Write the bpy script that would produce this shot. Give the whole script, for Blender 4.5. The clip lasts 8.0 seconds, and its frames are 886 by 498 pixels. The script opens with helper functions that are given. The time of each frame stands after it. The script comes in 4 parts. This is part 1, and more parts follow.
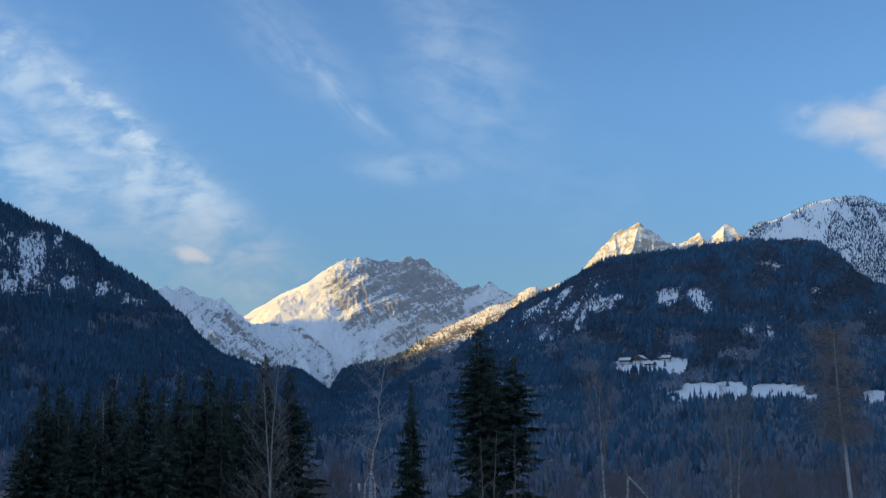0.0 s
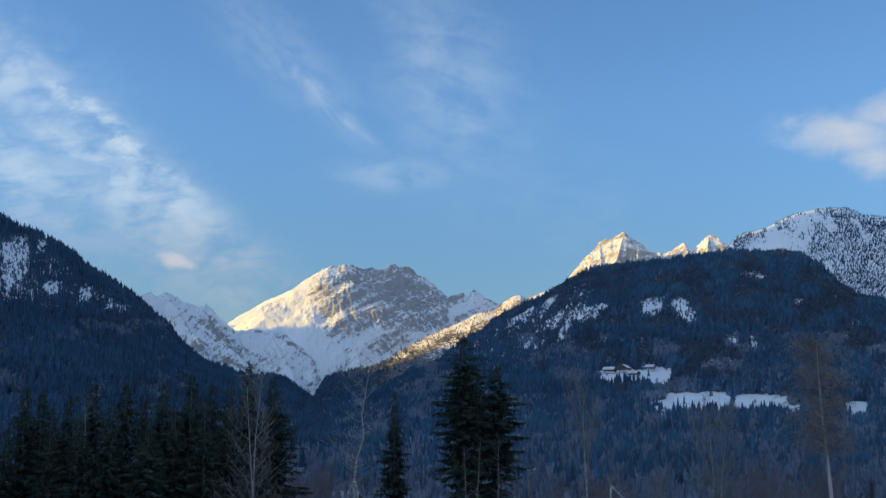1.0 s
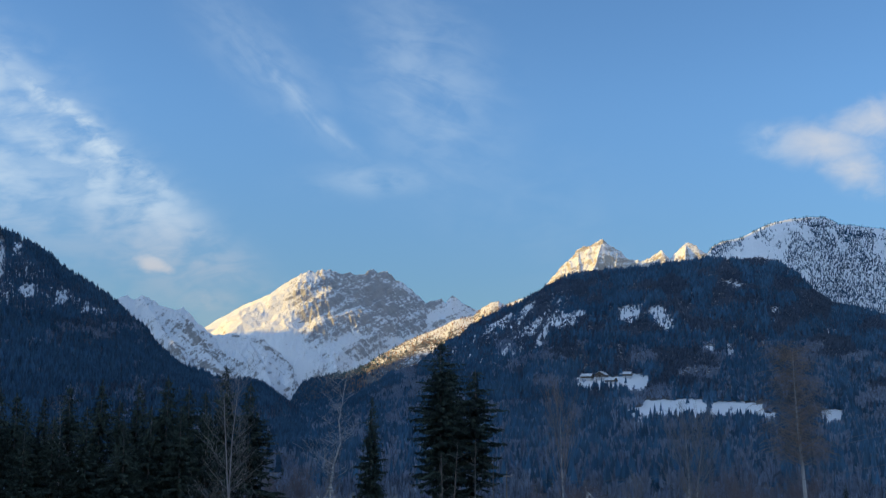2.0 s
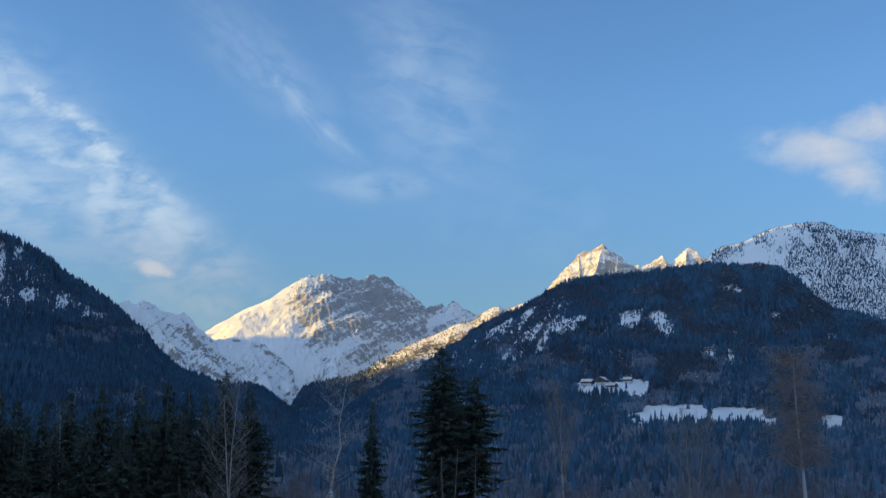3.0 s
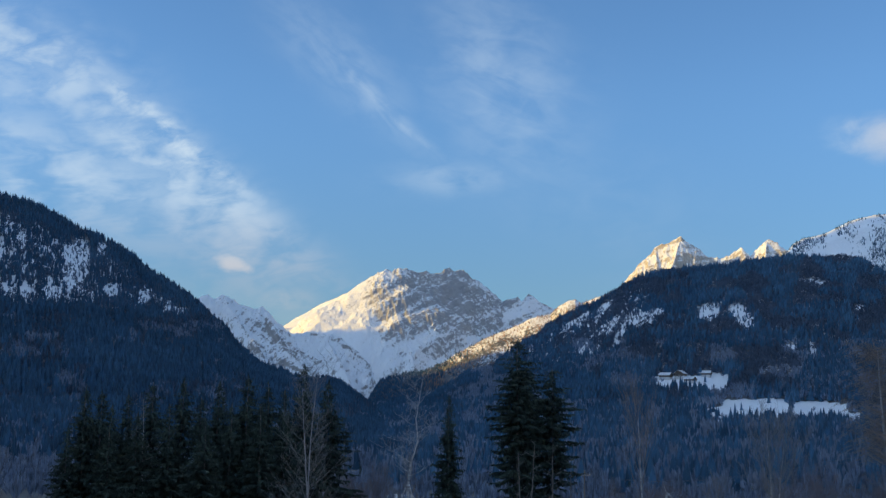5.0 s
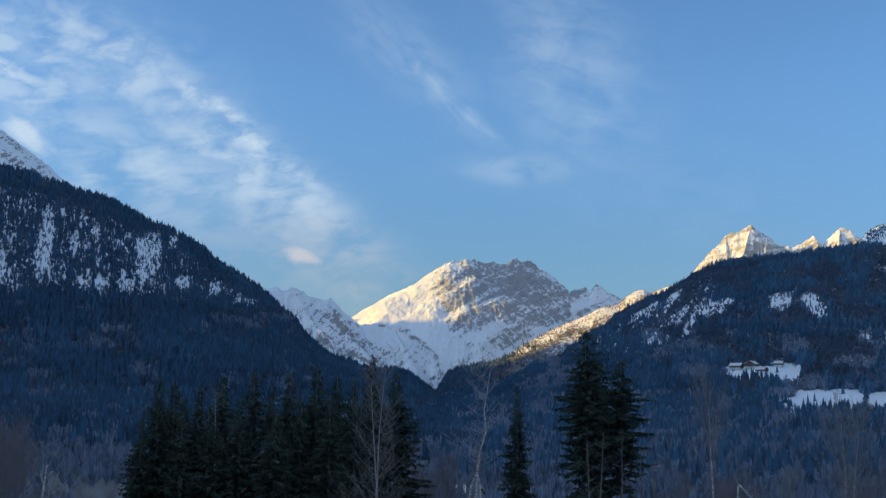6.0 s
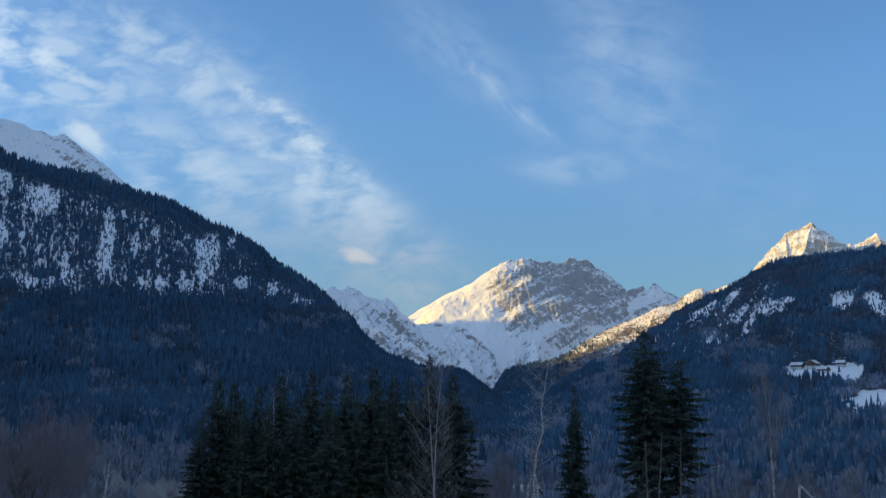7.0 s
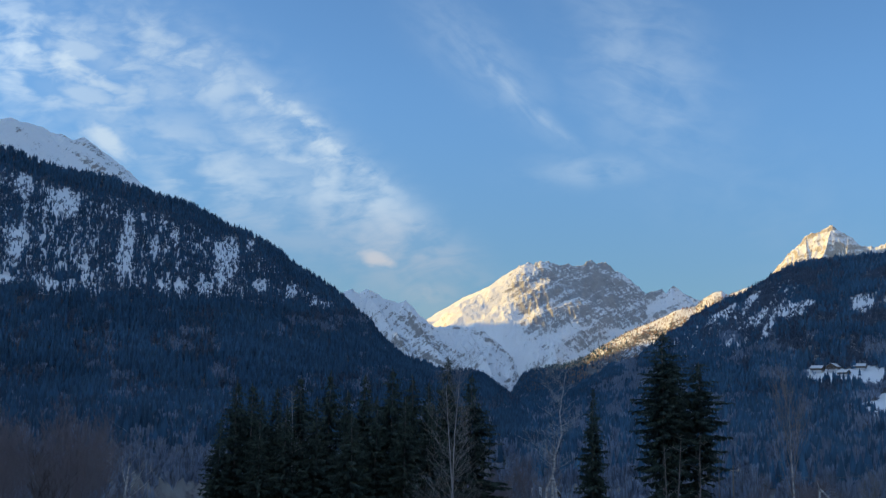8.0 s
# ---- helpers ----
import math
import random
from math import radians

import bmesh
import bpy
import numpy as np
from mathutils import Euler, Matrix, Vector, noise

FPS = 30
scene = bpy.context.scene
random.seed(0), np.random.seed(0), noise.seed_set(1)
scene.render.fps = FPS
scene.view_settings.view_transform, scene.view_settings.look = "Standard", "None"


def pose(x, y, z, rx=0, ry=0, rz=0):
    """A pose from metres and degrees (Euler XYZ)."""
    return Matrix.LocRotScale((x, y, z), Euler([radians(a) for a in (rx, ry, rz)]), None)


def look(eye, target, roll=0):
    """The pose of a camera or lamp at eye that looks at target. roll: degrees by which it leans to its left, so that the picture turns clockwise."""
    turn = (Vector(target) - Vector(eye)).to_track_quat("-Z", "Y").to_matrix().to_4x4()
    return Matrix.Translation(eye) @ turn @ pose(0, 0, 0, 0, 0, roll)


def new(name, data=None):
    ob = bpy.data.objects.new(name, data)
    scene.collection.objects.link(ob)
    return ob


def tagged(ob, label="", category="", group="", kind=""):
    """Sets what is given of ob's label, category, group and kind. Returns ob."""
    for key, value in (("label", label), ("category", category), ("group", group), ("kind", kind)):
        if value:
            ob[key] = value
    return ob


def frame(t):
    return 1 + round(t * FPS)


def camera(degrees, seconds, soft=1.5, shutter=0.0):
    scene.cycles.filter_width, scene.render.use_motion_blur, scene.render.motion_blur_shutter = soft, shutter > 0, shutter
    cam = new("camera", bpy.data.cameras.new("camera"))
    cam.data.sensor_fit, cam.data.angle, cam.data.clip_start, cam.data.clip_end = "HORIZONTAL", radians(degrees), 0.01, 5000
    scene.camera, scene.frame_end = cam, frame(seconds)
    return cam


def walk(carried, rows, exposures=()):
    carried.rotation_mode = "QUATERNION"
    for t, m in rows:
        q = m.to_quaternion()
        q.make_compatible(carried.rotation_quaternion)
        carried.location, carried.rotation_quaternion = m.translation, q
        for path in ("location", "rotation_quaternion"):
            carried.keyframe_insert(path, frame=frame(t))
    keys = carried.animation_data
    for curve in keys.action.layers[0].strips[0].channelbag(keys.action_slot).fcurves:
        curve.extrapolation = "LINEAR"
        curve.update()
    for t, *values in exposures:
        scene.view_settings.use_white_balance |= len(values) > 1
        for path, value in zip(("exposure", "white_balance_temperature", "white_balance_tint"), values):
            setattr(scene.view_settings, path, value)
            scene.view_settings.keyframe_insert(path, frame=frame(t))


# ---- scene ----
EYE = 16.0
cam = camera(41.5, 8.0, soft=1.4)
PAN = [
    (0.0, 0.000, 8.000, 0.000),
    (0.5, -0.275, 8.177, -0.178),
    (1.0, -0.788, 8.396, -0.336),
    (1.5, -1.462, 8.563, -0.515),
    (1.7, -1.709, 8.614, -0.545),
    (2.8, -2.024, 8.890, -0.730),
    (3.0, -1.878, 8.929, -0.751),
    (3.5, -1.217, 8.932, -0.774),
    (4.0, -0.329, 8.869, -0.835),
    (4.2, 0.062, 8.838, -0.868),
    (5.3, 2.690, 8.420, -0.945),
    (5.5, 3.345, 8.319, -0.945),
    (6.0, 5.138, 8.057, -1.003),
    (6.5, 6.734, 7.965, -1.044),
    (7.0, 7.895, 7.985, -1.093),
    (7.5, 8.550, 8.043, -1.140),
    (8.0, 8.785, 8.100, -1.210),
]
walk(cam, [(t, pose(0, 0, EYE, 90 + pitch, roll, yaw)) for t, yaw, pitch, roll in PAN], exposures=[(0.0, 0.0), (8.0, 0.0)])

# ---- sky, sun ----
SUN_AZ, SUN_EL = -97.0, 17.0


def ways(az, el):
    """Direction from a bearing (degrees to the right of +y) and a height angle."""
    a, e = radians(az), radians(el)
    return Vector((math.sin(a) * math.cos(e), math.cos(a) * math.cos(e), math.sin(e)))


sun_data = bpy.data.lights.new("sun", "SUN")
sun_data.energy, sun_data.angle, sun_data.color = 5.0, radians(0.6), (1.0, 0.60, 0.04)
sun = new("sun", sun_data)
sun.matrix_world = look((0, 0, 900), Vector((0, 0, 900)) - ways(SUN_AZ, SUN_EL))


class Nodes:
    """Short hand for wiring a node tree."""

    def __init__(self, tree):
        self.tree = tree

    def add(self, kind, **values):
        node = self.tree.nodes.new(kind)
        for key, value in values.items():
            setattr(node, key, value)
        return node

    def put(self, socket, value):
        if isinstance(value, bpy.types.NodeSocket):
            self.tree.links.new(value, socket)
        else:
            socket.default_value = value

    def math(self, op, a, b=0.0, c=0.0):
        node = self.add("ShaderNodeMath", operation=op)
        for socket, value in zip(node.inputs, (a, b, c)):
            self.put(socket, value)
        return node.outputs[0]

    def span(self, value, lo, hi, to_lo=0.0, to_hi=1.0):
        node = self.add("ShaderNodeMapRange", interpolation_type="SMOOTHSTEP")
        for name, v in (("Value", value), ("From Min", lo), ("From Max", hi), ("To Min", to_lo), ("To Max", to_hi)):
            self.put(node.inputs[name], v)
        return node.outputs[0]

    def mix(self, fac, a, b, blend="MIX"):
        node = self.add("ShaderNodeMix", data_type="RGBA", blend_type=blend)
        for i, v in ((0, fac), (6, a), (7, b)):
            self.put(node.inputs[i], v)
        return node.outputs[2]

    def noise(self, vector, scale, detail=4.0, rough=0.55, distort=0.0):
        node = self.add("ShaderNodeTexNoise")
        for name, v in (("Vector", vector), ("Scale", scale), ("Detail", detail), ("Roughness", rough), ("Distortion", distort)):
            self.put(node.inputs[name], v)
        return node.outputs["Fac"]

    def mapped(self, vector, scale=(1, 1, 1), turn=(0, 0, 0), shift=(0, 0, 0)):
        node = self.add("ShaderNodeMapping")
        self.put(node.inputs["Vector"], vector)
        node.inputs["Scale"].default_value = scale
        node.inputs["Rotation"].default_value = [radians(a) for a in turn]
        node.inputs["Location"].default_value = shift
        return node.outputs[0]


world = bpy.data.worlds.new("winter_sky")
scene.world = world
world.use_nodes = True
world.node_tree.nodes.clear()
w = Nodes(world.node_tree)
sky = w.add("ShaderNodeTexSky", sky_type="NISHITA", sun_disc=False)
sky.sun_elevation, sky.sun_rotation = radians(SUN_EL), radians(SUN_AZ % 360)
sky.altitude, sky.air_density, sky.dust_density, sky.ozone_density = 700, 1.0, 0.6, 2.0
direction = w.add("ShaderNodeTexCoord").outputs["Generated"]
split = w.add("ShaderNodeSeparateXYZ")
w.put(split.inputs[0], direction)
bearing = w.math("MULTIPLY", w.math("ARCTAN2", split.outputs[0], split.outputs[1]), 57.2958)
height = w.math("MULTIPLY", w.math("ARCSINE", split.outputs[2]), 57.2958)
flat = w.add("ShaderNodeCombineXYZ")
w.put(flat.inputs[0], bearing)
w.put(flat.inputs[1], height)
flat = flat.outputs[0]


def cloud(az, el, long, wide, turn, dense, grain, lo, hi, fibre=0.0, stretch=2.5, seed=0.0, edge=1.0, puff=False, share=0.45):
    """A patch of cloud: an ellipse in bearing and height, broken into soft lumps and combed by finer fibres; as a puff, with a lumpy rim."""
    centred = w.mapped(flat, shift=(-az, -el, 0))
    local = w.mapped(centred, turn=(0, 0, -turn))
    parts = w.add("ShaderNodeSeparateXYZ")
    w.put(parts.inputs[0], local)
    u, v = w.math("DIVIDE", parts.outputs[0], long), w.math("DIVIDE", parts.outputs[1], wide)
    if edge != 1.0:
        v = w.math("MAXIMUM", w.math("MULTIPLY", v, edge), w.math("MULTIPLY", v, -1.0))
    r2 = w.math("ADD", w.math("MULTIPLY", u, u), w.math("MULTIPLY", v, v))
    bell = w.math("POWER", 2.718, w.math("MULTIPLY", r2, -1.0))
    lumps = w.noise(w.mapped(centred, scale=(0.8, 1.15, 1), shift=(seed, seed * 0.7, 0)), grain, 3.0, 0.5, 0.35)
    combed = w.mapped(w.mapped(centred, turn=(0, 0, -fibre)), scale=(1 / stretch, 1, 1), shift=(seed * 1.3, seed, 0))
    fibres = w.noise(combed, grain * 2.4, 6.0, 0.6, 0.5)
    grains = w.math("ADD", w.math("MULTIPLY", lumps, 1 - share), w.math("MULTIPLY", fibres, share))
    if puff:
        rim = w.math("ADD", bell, w.math("MULTIPLY", w.math("SUBTRACT", grains, 0.5), 1.6))
        value = w.math("MULTIPLY", w.span(rim, lo, hi), w.span(bell, 0.05, 0.4))
    else:
        value = w.math("MULTIPLY", w.span(grains, lo, hi), bell)
    return w.math("MULTIPLY", value, dense)


# bearing, height, half-length, half-width, lie, density, grain, low and high cut, lie and stretch of the fibres, seed, sharpness of the upper edge
CLOUDS = [
    (-15.2, 12.7, 7.6, 3.0, -37, 0.95, 0.46, 0.34, 0.66, 10, 2.6, 3.1, 2.6),
    (-15.5, 13.7, 6.2, 1.15, -36, 1.0, 0.60, 0.36, 0.64, 14, 2.2, 31.0, 2.0),
    (-22.3, 16.4, 5.0, 1.9, -20, 0.85, 0.50, 0.36, 0.66, 8, 2.2, 1.3),
    (-20.5, 11.4, 7.0, 2.2, -16, 0.70, 0.45, 0.36, 0.64, 6, 3.2, 17.0),
    (-26.6, 14.5, 1.6, 0.55, -4, 0.55, 0.70, 0.25, 0.85, 4, 2.0, 51.0, 1.0, True),
    (-27.0, 16.6, 1.5, 0.6, 0, 0.60, 0.70, 0.25, 0.85, 4, 2.0, 54.0, 1.0, True),
    (-28.2, 15.9, 6.0, 2.6, -10, 0.95, 0.55, 0.38, 0.64, 8, 2.4, 7.7),
    (-25.4, 12.6, 1.8, 0.75, -30, 0.90, 0.70, 0.25, 1.05, 0, 1.5, 5.0, 1.0, True),
    (-6.5, 16.9, 4.4, 0.85, -43, 0.42, 0.60, 0.30, 0.66, -43, 3.0, 2.2, 2.0),
    (-4.5, 14.8, 2.6, 0.28, -36, 0.40, 0.70, 0.30, 0.62, -38, 3.5, 41.0),
    (-7.4, 17.6, 4.0, 1.5, -40, 0.30, 0.50, 0.30, 0.70, -30, 2.5, 21.0),
    (0.9, 16.6, 4.8, 3.0, -62, 0.36, 0.42, 0.30, 0.68, -15, 2.6, 9.4),
    (-1.6, 12.0, 2.8, 0.75, 2, 0.36, 0.60, 0.28, 0.64, 6, 3.0, 4.4),
    (-12.2, 7.55, 1.35, 0.48, -12, 0.72, 0.80, 0.15, 1.05, 5, 2.0, 6.0, 1.0, True),
    (-9.6, 5.9, 1.4, 0.6, 0, 0.35, 0.70, 0.20, 0.60, 5, 2.0, 8.0),
    (20.2, 13.3, 3.2, 1.1, -6, 0.80, 0.50, 0.10, 1.25, 10, 1.8, 24.0, 1.0, True),
    (22.4, 14.3, 1.9, 1.0, 14, 0.82, 0.50, 0.10, 1.15, 10, 1.6, 11.0, 1.0, True),
    (21.4, 12.2, 1.9, 1.0, -35, 0.80, 0.55, 0.10, 1.20, 0, 1.6, 13.5, 1.0, True),
    (4.0, 13.0, 8.0, 3.0, -40, 0.10, 0.35, 0.35, 0.70, 10, 2.0, 13.0),
]
cover = 0.0
for row in CLOUDS:
    cover = w.math("MAXIMUM", cover, cloud(*row))
# thin broken cloud added outside the view to lift the ambient light
unseen_cloud = w.math("MULTIPLY", w.span(w.noise(direction, 3.2, 5.0, 0.6, 0.4), 0.40, 0.66), w.span(split.outputs[0], -0.5, 0.6, 0.70, 0.40))
away = w.span(w.math("ABSOLUTE", w.math("ADD", bearing, 4.0)), 33.0, 60.0)
high = w.span(height, 21.0, 40.0)
cover = w.math("MAXIMUM", cover, w.math("MULTIPLY", unseen_cloud, w.math("MAXIMUM", away, high)))
cover = w.math("MINIMUM", cover, 1.0)
gain = w.mix(w.span(height, 2.0, 17.0), (0.66, 0.88, 1.10, 1.0), (1.06, 1.48, 1.84, 1.0))
blue = w.mix(1.0, sky.outputs[0], gain, "MULTIPLY")
warmth = w.math("MULTIPLY", w.span(height, 6.0, 11.0), w.span(bearing, 16.0, 19.5, 1.0, 0.45))
warmth = w.math("MAXIMUM", warmth, away)
cloud_colour = w.mix(warmth, (7.0, 6.4, 6.2, 1.0), (5.8, 7.2, 8.6, 1.0))
# unseen clouds round the hidden sun are boosted to light the eastern slope
sun_way = w.add("ShaderNodeVectorMath", operation="DOT_PRODUCT")
w.put(sun_way.inputs[0], direction)
sun_way.inputs[1].default_value = ways(SUN_AZ, SUN_EL)
shine = w.add("ShaderNodeCombineXYZ")
for i in range(3):
    w.put(shine.inputs[i], w.span(sun_way.outputs["Value"], 0.35, 0.95, 1.0, 3.2))
cloud_colour = w.mix(1.0, cloud_colour, shine.outputs[0], "MULTIPLY")
tint = w.mix(cover, blue, cloud_colour)
back = w.add("ShaderNodeBackground")
w.put(back.inputs[0], tint)
back.inputs[1].default_value = 0.1
w.put(w.add("ShaderNodeOutputWorld").inputs[0], back.outputs[0])

# ---- materials ----


def material(name, colours, scale=1.0, rough=0.85, bump=0.2, fine=8.0, island=0.0, per_object=0.0, stretch=(1, 1, 1), metal=0.0):
    """Two-scale mottled surface between the given colours."""
    m = bpy.data.materials.new(name)
    m.use_nodes = True
    n = Nodes(m.node_tree)
    bsdf = m.node_tree.nodes["Principled BSDF"]
    where = n.mapped(n.add("ShaderNodeTexCoord").outputs["Object"], scale=stretch)
    broad, grain = n.noise(where, scale, 4.0), n.noise(where, scale * fine, 5.0, 0.65)
    dark, light = [(*c, 1.0) for c in colours[:2]]
    colour = n.mix(n.span(broad, 0.3, 0.7), dark, light)
    colour = n.mix(n.span(grain, 0.25, 0.75, 0.0, 0.5), colour, (*[0.55 * c for c in colours[0]], 1.0))
    if island or per_object:
        source = n.add("ShaderNodeNewGeometry").outputs["Random Per Island"] if island else n.add("ShaderNodeObjectInfo").outputs["Random"]
        gain = n.span(source, 0.0, 1.0, 1 - (island or per_object), 1 + (island or per_object))
        shade = n.add("ShaderNodeCombineColor")
        for i in range(3):
            n.put(shade.inputs[i], gain)
        colour = n.mix(1.0, colour, shade.outputs[0], "MULTIPLY")
    n.put(bsdf.inputs["Base Color"], colour)
    bsdf.inputs["Roughness"].default_value, bsdf.inputs["Metallic"].default_value = rough, metal
    if bump:
        relief = n.add("ShaderNodeBump")
        relief.inputs["Strength"].default_value = bump
        n.put(relief.inputs["Height"], grain)
        n.put(bsdf.inputs["Normal"], relief.outputs[0])
    return m


def alpine(name, rock_a, rock_b, lo, hi, patch=0.018, foot=0.0):
    """Snow that lies on the flatter ground, bare rock in tilted beds where it is steep or swept clean."""
    m = bpy.data.materials.new(name)
    m.use_nodes = True
    n = Nodes(m.node_tree)
    bsdf = m.node_tree.nodes["Principled BSDF"]
    where = n.add("ShaderNodeTexCoord").outputs["Object"]
    up = n.add("ShaderNodeSeparateXYZ")
    n.put(up.inputs[0], n.add("ShaderNodeNewGeometry").outputs["Normal"])
    broad = n.noise(where, patch, 5.0, 0.6)
    bands = n.noise(n.mapped(n.mapped(where, turn=(0, 38, 0)), scale=(0.20, 0.35, 1.15)), patch * 4.5, 7.0, 0.68, 0.25)
    joints = n.noise(n.mapped(n.mapped(where, turn=(0, -58, 0)), scale=(0.16, 0.35, 1.3)), patch * 5.5, 6.0, 0.66, 0.25)
    bands = n.math("ADD", n.math("MULTIPLY", bands, 0.55), n.math("MULTIPLY", joints, 0.45))
    level = n.math("ADD", up.outputs[2], n.math("MULTIPLY", n.math("SUBTRACT", bands, 0.5), 0.55))
    cover = n.add("ShaderNodeAttribute", attribute_name="snow")
    level = n.math("ADD", level, cover.outputs["Fac"])
    level = n.math("ADD", level, n.math("MULTIPLY", n.math("SUBTRACT", broad, 0.5), 0.15))
    # avalanche snow gathers at the foot of the walls
    deep = n.add("ShaderNodeSeparateXYZ")
    n.put(deep.inputs[0], where)
    level = n.math("ADD", level, n.span(deep.outputs[2], 220.0, 460.0, foot, 0.0))
    fine = n.noise(where, patch * 10, 5.0, 0.75, 0.3)
    level = n.math("ADD", level, n.math("MULTIPLY", n.math("SUBTRACT", fine, 0.5), 0.70))
    snow = n.span(level, lo, hi)
    rock = n.mix(n.span(bands, 0.3, 0.7), (*rock_a, 1), (*rock_b, 1))
    white = n.mix(broad, (0.80, 0.82, 0.85, 1), (0.86, 0.87, 0.88, 1))
    n.put(bsdf.inputs["Base Color"], n.mix(snow, rock, white))
    n.put(bsdf.inputs["Roughness"], n.span(snow, 0.0, 1.0, 0.9, 0.55))
    relief = n.add("ShaderNodeBump")
    relief.inputs["Strength"].default_value, relief.inputs["Distance"].default_value = 0.40, 4.0
    n.put(relief.inputs["Height"], bands)
    n.put(bsdf.inputs["Normal"], relief.outputs[0])
    return m


def covered(name, floor_a, floor_b, scale=0.02):
    """Ground with the snow cover given by the mesh's own 'snow' layer."""
    m = bpy.data.materials.new(name)
    m.use_nodes = True
    n = Nodes(m.node_tree)
    bsdf = m.node_tree.nodes["Principled BSDF"]
    where = n.add("ShaderNodeTexCoord").outputs["Object"]
    layer = n.add("ShaderNodeAttribute", attribute_name="snow")
    grain = n.noise(where, scale * 6, 5.0, 0.65)
    broad = n.noise(where, scale, 4.0)
    snow = n.span(n.math("ADD", layer.outputs["Fac"], n.math("MULTIPLY", n.math("SUBTRACT", grain, 0.5), 0.7)), 0.42, 0.58)
    floor = n.mix(broad, (*floor_a, 1), (*floor_b, 1))
    n.put(bsdf.inputs["Base Color"], n.mix(snow, floor, (0.82, 0.84, 0.87, 1)))
    bsdf.inputs["Roughness"].default_value = 0.8
    relief = n.add("ShaderNodeBump")
    relief.inputs["Strength"].default_value, relief.inputs["Distance"].default_value = 0.5, 3.0
    n.put(relief.inputs["Height"], grain)
    n.put(bsdf.inputs["Normal"], relief.outputs[0])
    return m


LIMESTONE = alpine("limestone_and_snow", (0.29, 0.29, 0.30), (0.45, 0.445, 0.45), 0.57, 0.71, foot=0.27)
GREY_SNOW = alpine("mostly_snow_some_rock", (0.24, 0.23, 0.23), (0.40, 0.385, 0.375), 0.53, 0.66)
PALE_ROCK = alpine("pale_dolomite_and_snow", (0.36, 0.325, 0.285), (0.54, 0.50, 0.45), 0.46, 0.66)
FOREST_FLOOR = covered("forest_floor_and_snow", (0.075, 0.085, 0.10), (0.12, 0.12, 0.13))
MEADOW = covered("winter_meadow", (0.13, 0.13, 0.13), (0.20, 0.19, 0.18))
# the blue of distant haze is mixed into these needle colours
HAZE_TINT_NEEDLES = material("haze_tint_needles", [(0.022, 0.078, 0.144), (0.050, 0.132, 0.222)], 0.006, 0.9, 0.0, 5.0, island=0.30)
# same needles again, paler and bluer to stand in for the eastern haze
HAZE_PALE_NEEDLES = material("haze_pale_needles", [(0.030, 0.102, 0.184), (0.066, 0.166, 0.272)], 0.006, 0.9, 0.0, 5.0, island=0.30)
# twig colours carry the blue-grey of the haze in front of them
HAZE_TINT_TWIGS = material("haze_tint_twigs", [(0.066, 0.104, 0.164), (0.112, 0.154, 0.220)], 0.01, 0.9, 0.0, 5.0, island=0.35)
# lighter copy of the far twigs, with denser valley haze in the colour
HAZE_PALE_TWIGS = material("haze_pale_twigs", [(0.210, 0.275, 0.380), (0.285, 0.345, 0.440)], 0.01, 0.9, 0.0, 5.0, island=0.35)
FAR_LARCH = material("far_larch", [(0.38, 0.21, 0.125), (0.52, 0.32, 0.20)], 0.01, 0.9, 0.0, 5.0, island=0.3)
NEEDLES = material("spruce_needles", [(0.031, 0.054, 0.044), (0.067, 0.100, 0.074)], 0.5, 0.75, 0.0, 6.0, island=0.5)
BARK = material("spruce_bark", [(0.16, 0.145, 0.135), (0.28, 0.26, 0.245)], 1.2, 0.9, 0.5, 7.0, stretch=(3, 3, 0.6))
PALE_BARK = material("pale_bark", [(0.28, 0.275, 0.275), (0.48, 0.47, 0.465)], 1.5, 0.85, 0.4, 6.0, stretch=(3, 3, 0.7))
BIRCH = material("birch_bark", [(0.24, 0.24, 0.25), (0.82, 0.82, 0.82)], 2.2, 0.7, 0.3, 4.0, stretch=(1, 1, 2.5))
LARCH_BARK = material("larch_bark", [(0.46, 0.46, 0.47), (0.70, 0.70, 0.70)], 1.5, 0.85, 0.4, 6.0, stretch=(3, 3, 0.7))
TWIGS = material("bare_twigs", [(0.24, 0.235, 0.235), (0.36, 0.345, 0.34)], 0.8, 0.9, 0.0, 6.0)
LARCH_TWIGS = material("larch_twigs", [(0.28, 0.225, 0.195), (0.40, 0.32, 0.275)], 0.8, 0.9, 0.0, 6.0, island=0.35)
MAUVE_TWIGS = material("thicket_twigs", [(0.185, 0.165, 0.185), (0.275, 0.245, 0.27)], 0.8, 0.9, 0.0, 6.0)
DARK_TWIGS = material("dark_twigs", [(0.05, 0.04, 0.036), (0.09, 0.07, 0.06)], 0.8, 0.9, 0.0, 6.0)

# ---- noise on arrays ----
TABLE = np.random.RandomState(7).rand(256, 256)


def vnoise(x, y, seed=0):
    x, y = np.asarray(x, float) + seed * 17.31, np.asarray(y, float) + seed * 9.77
    i, j = np.floor(x).astype(int), np.floor(y).astype(int)
    fx, fy = x - i, y - j
    fx, fy = fx * fx * (3 - 2 * fx), fy * fy * (3 - 2 * fy)
    a, b = TABLE[i & 255, j & 255], TABLE[(i + 1) & 255, j & 255]
    c, d = TABLE[i & 255, (j + 1) & 255], TABLE[(i + 1) & 255, (j + 1) & 255]
    return (a * (1 - fx) + b * fx) * (1 - fy) + (c * (1 - fx) + d * fx) * fy


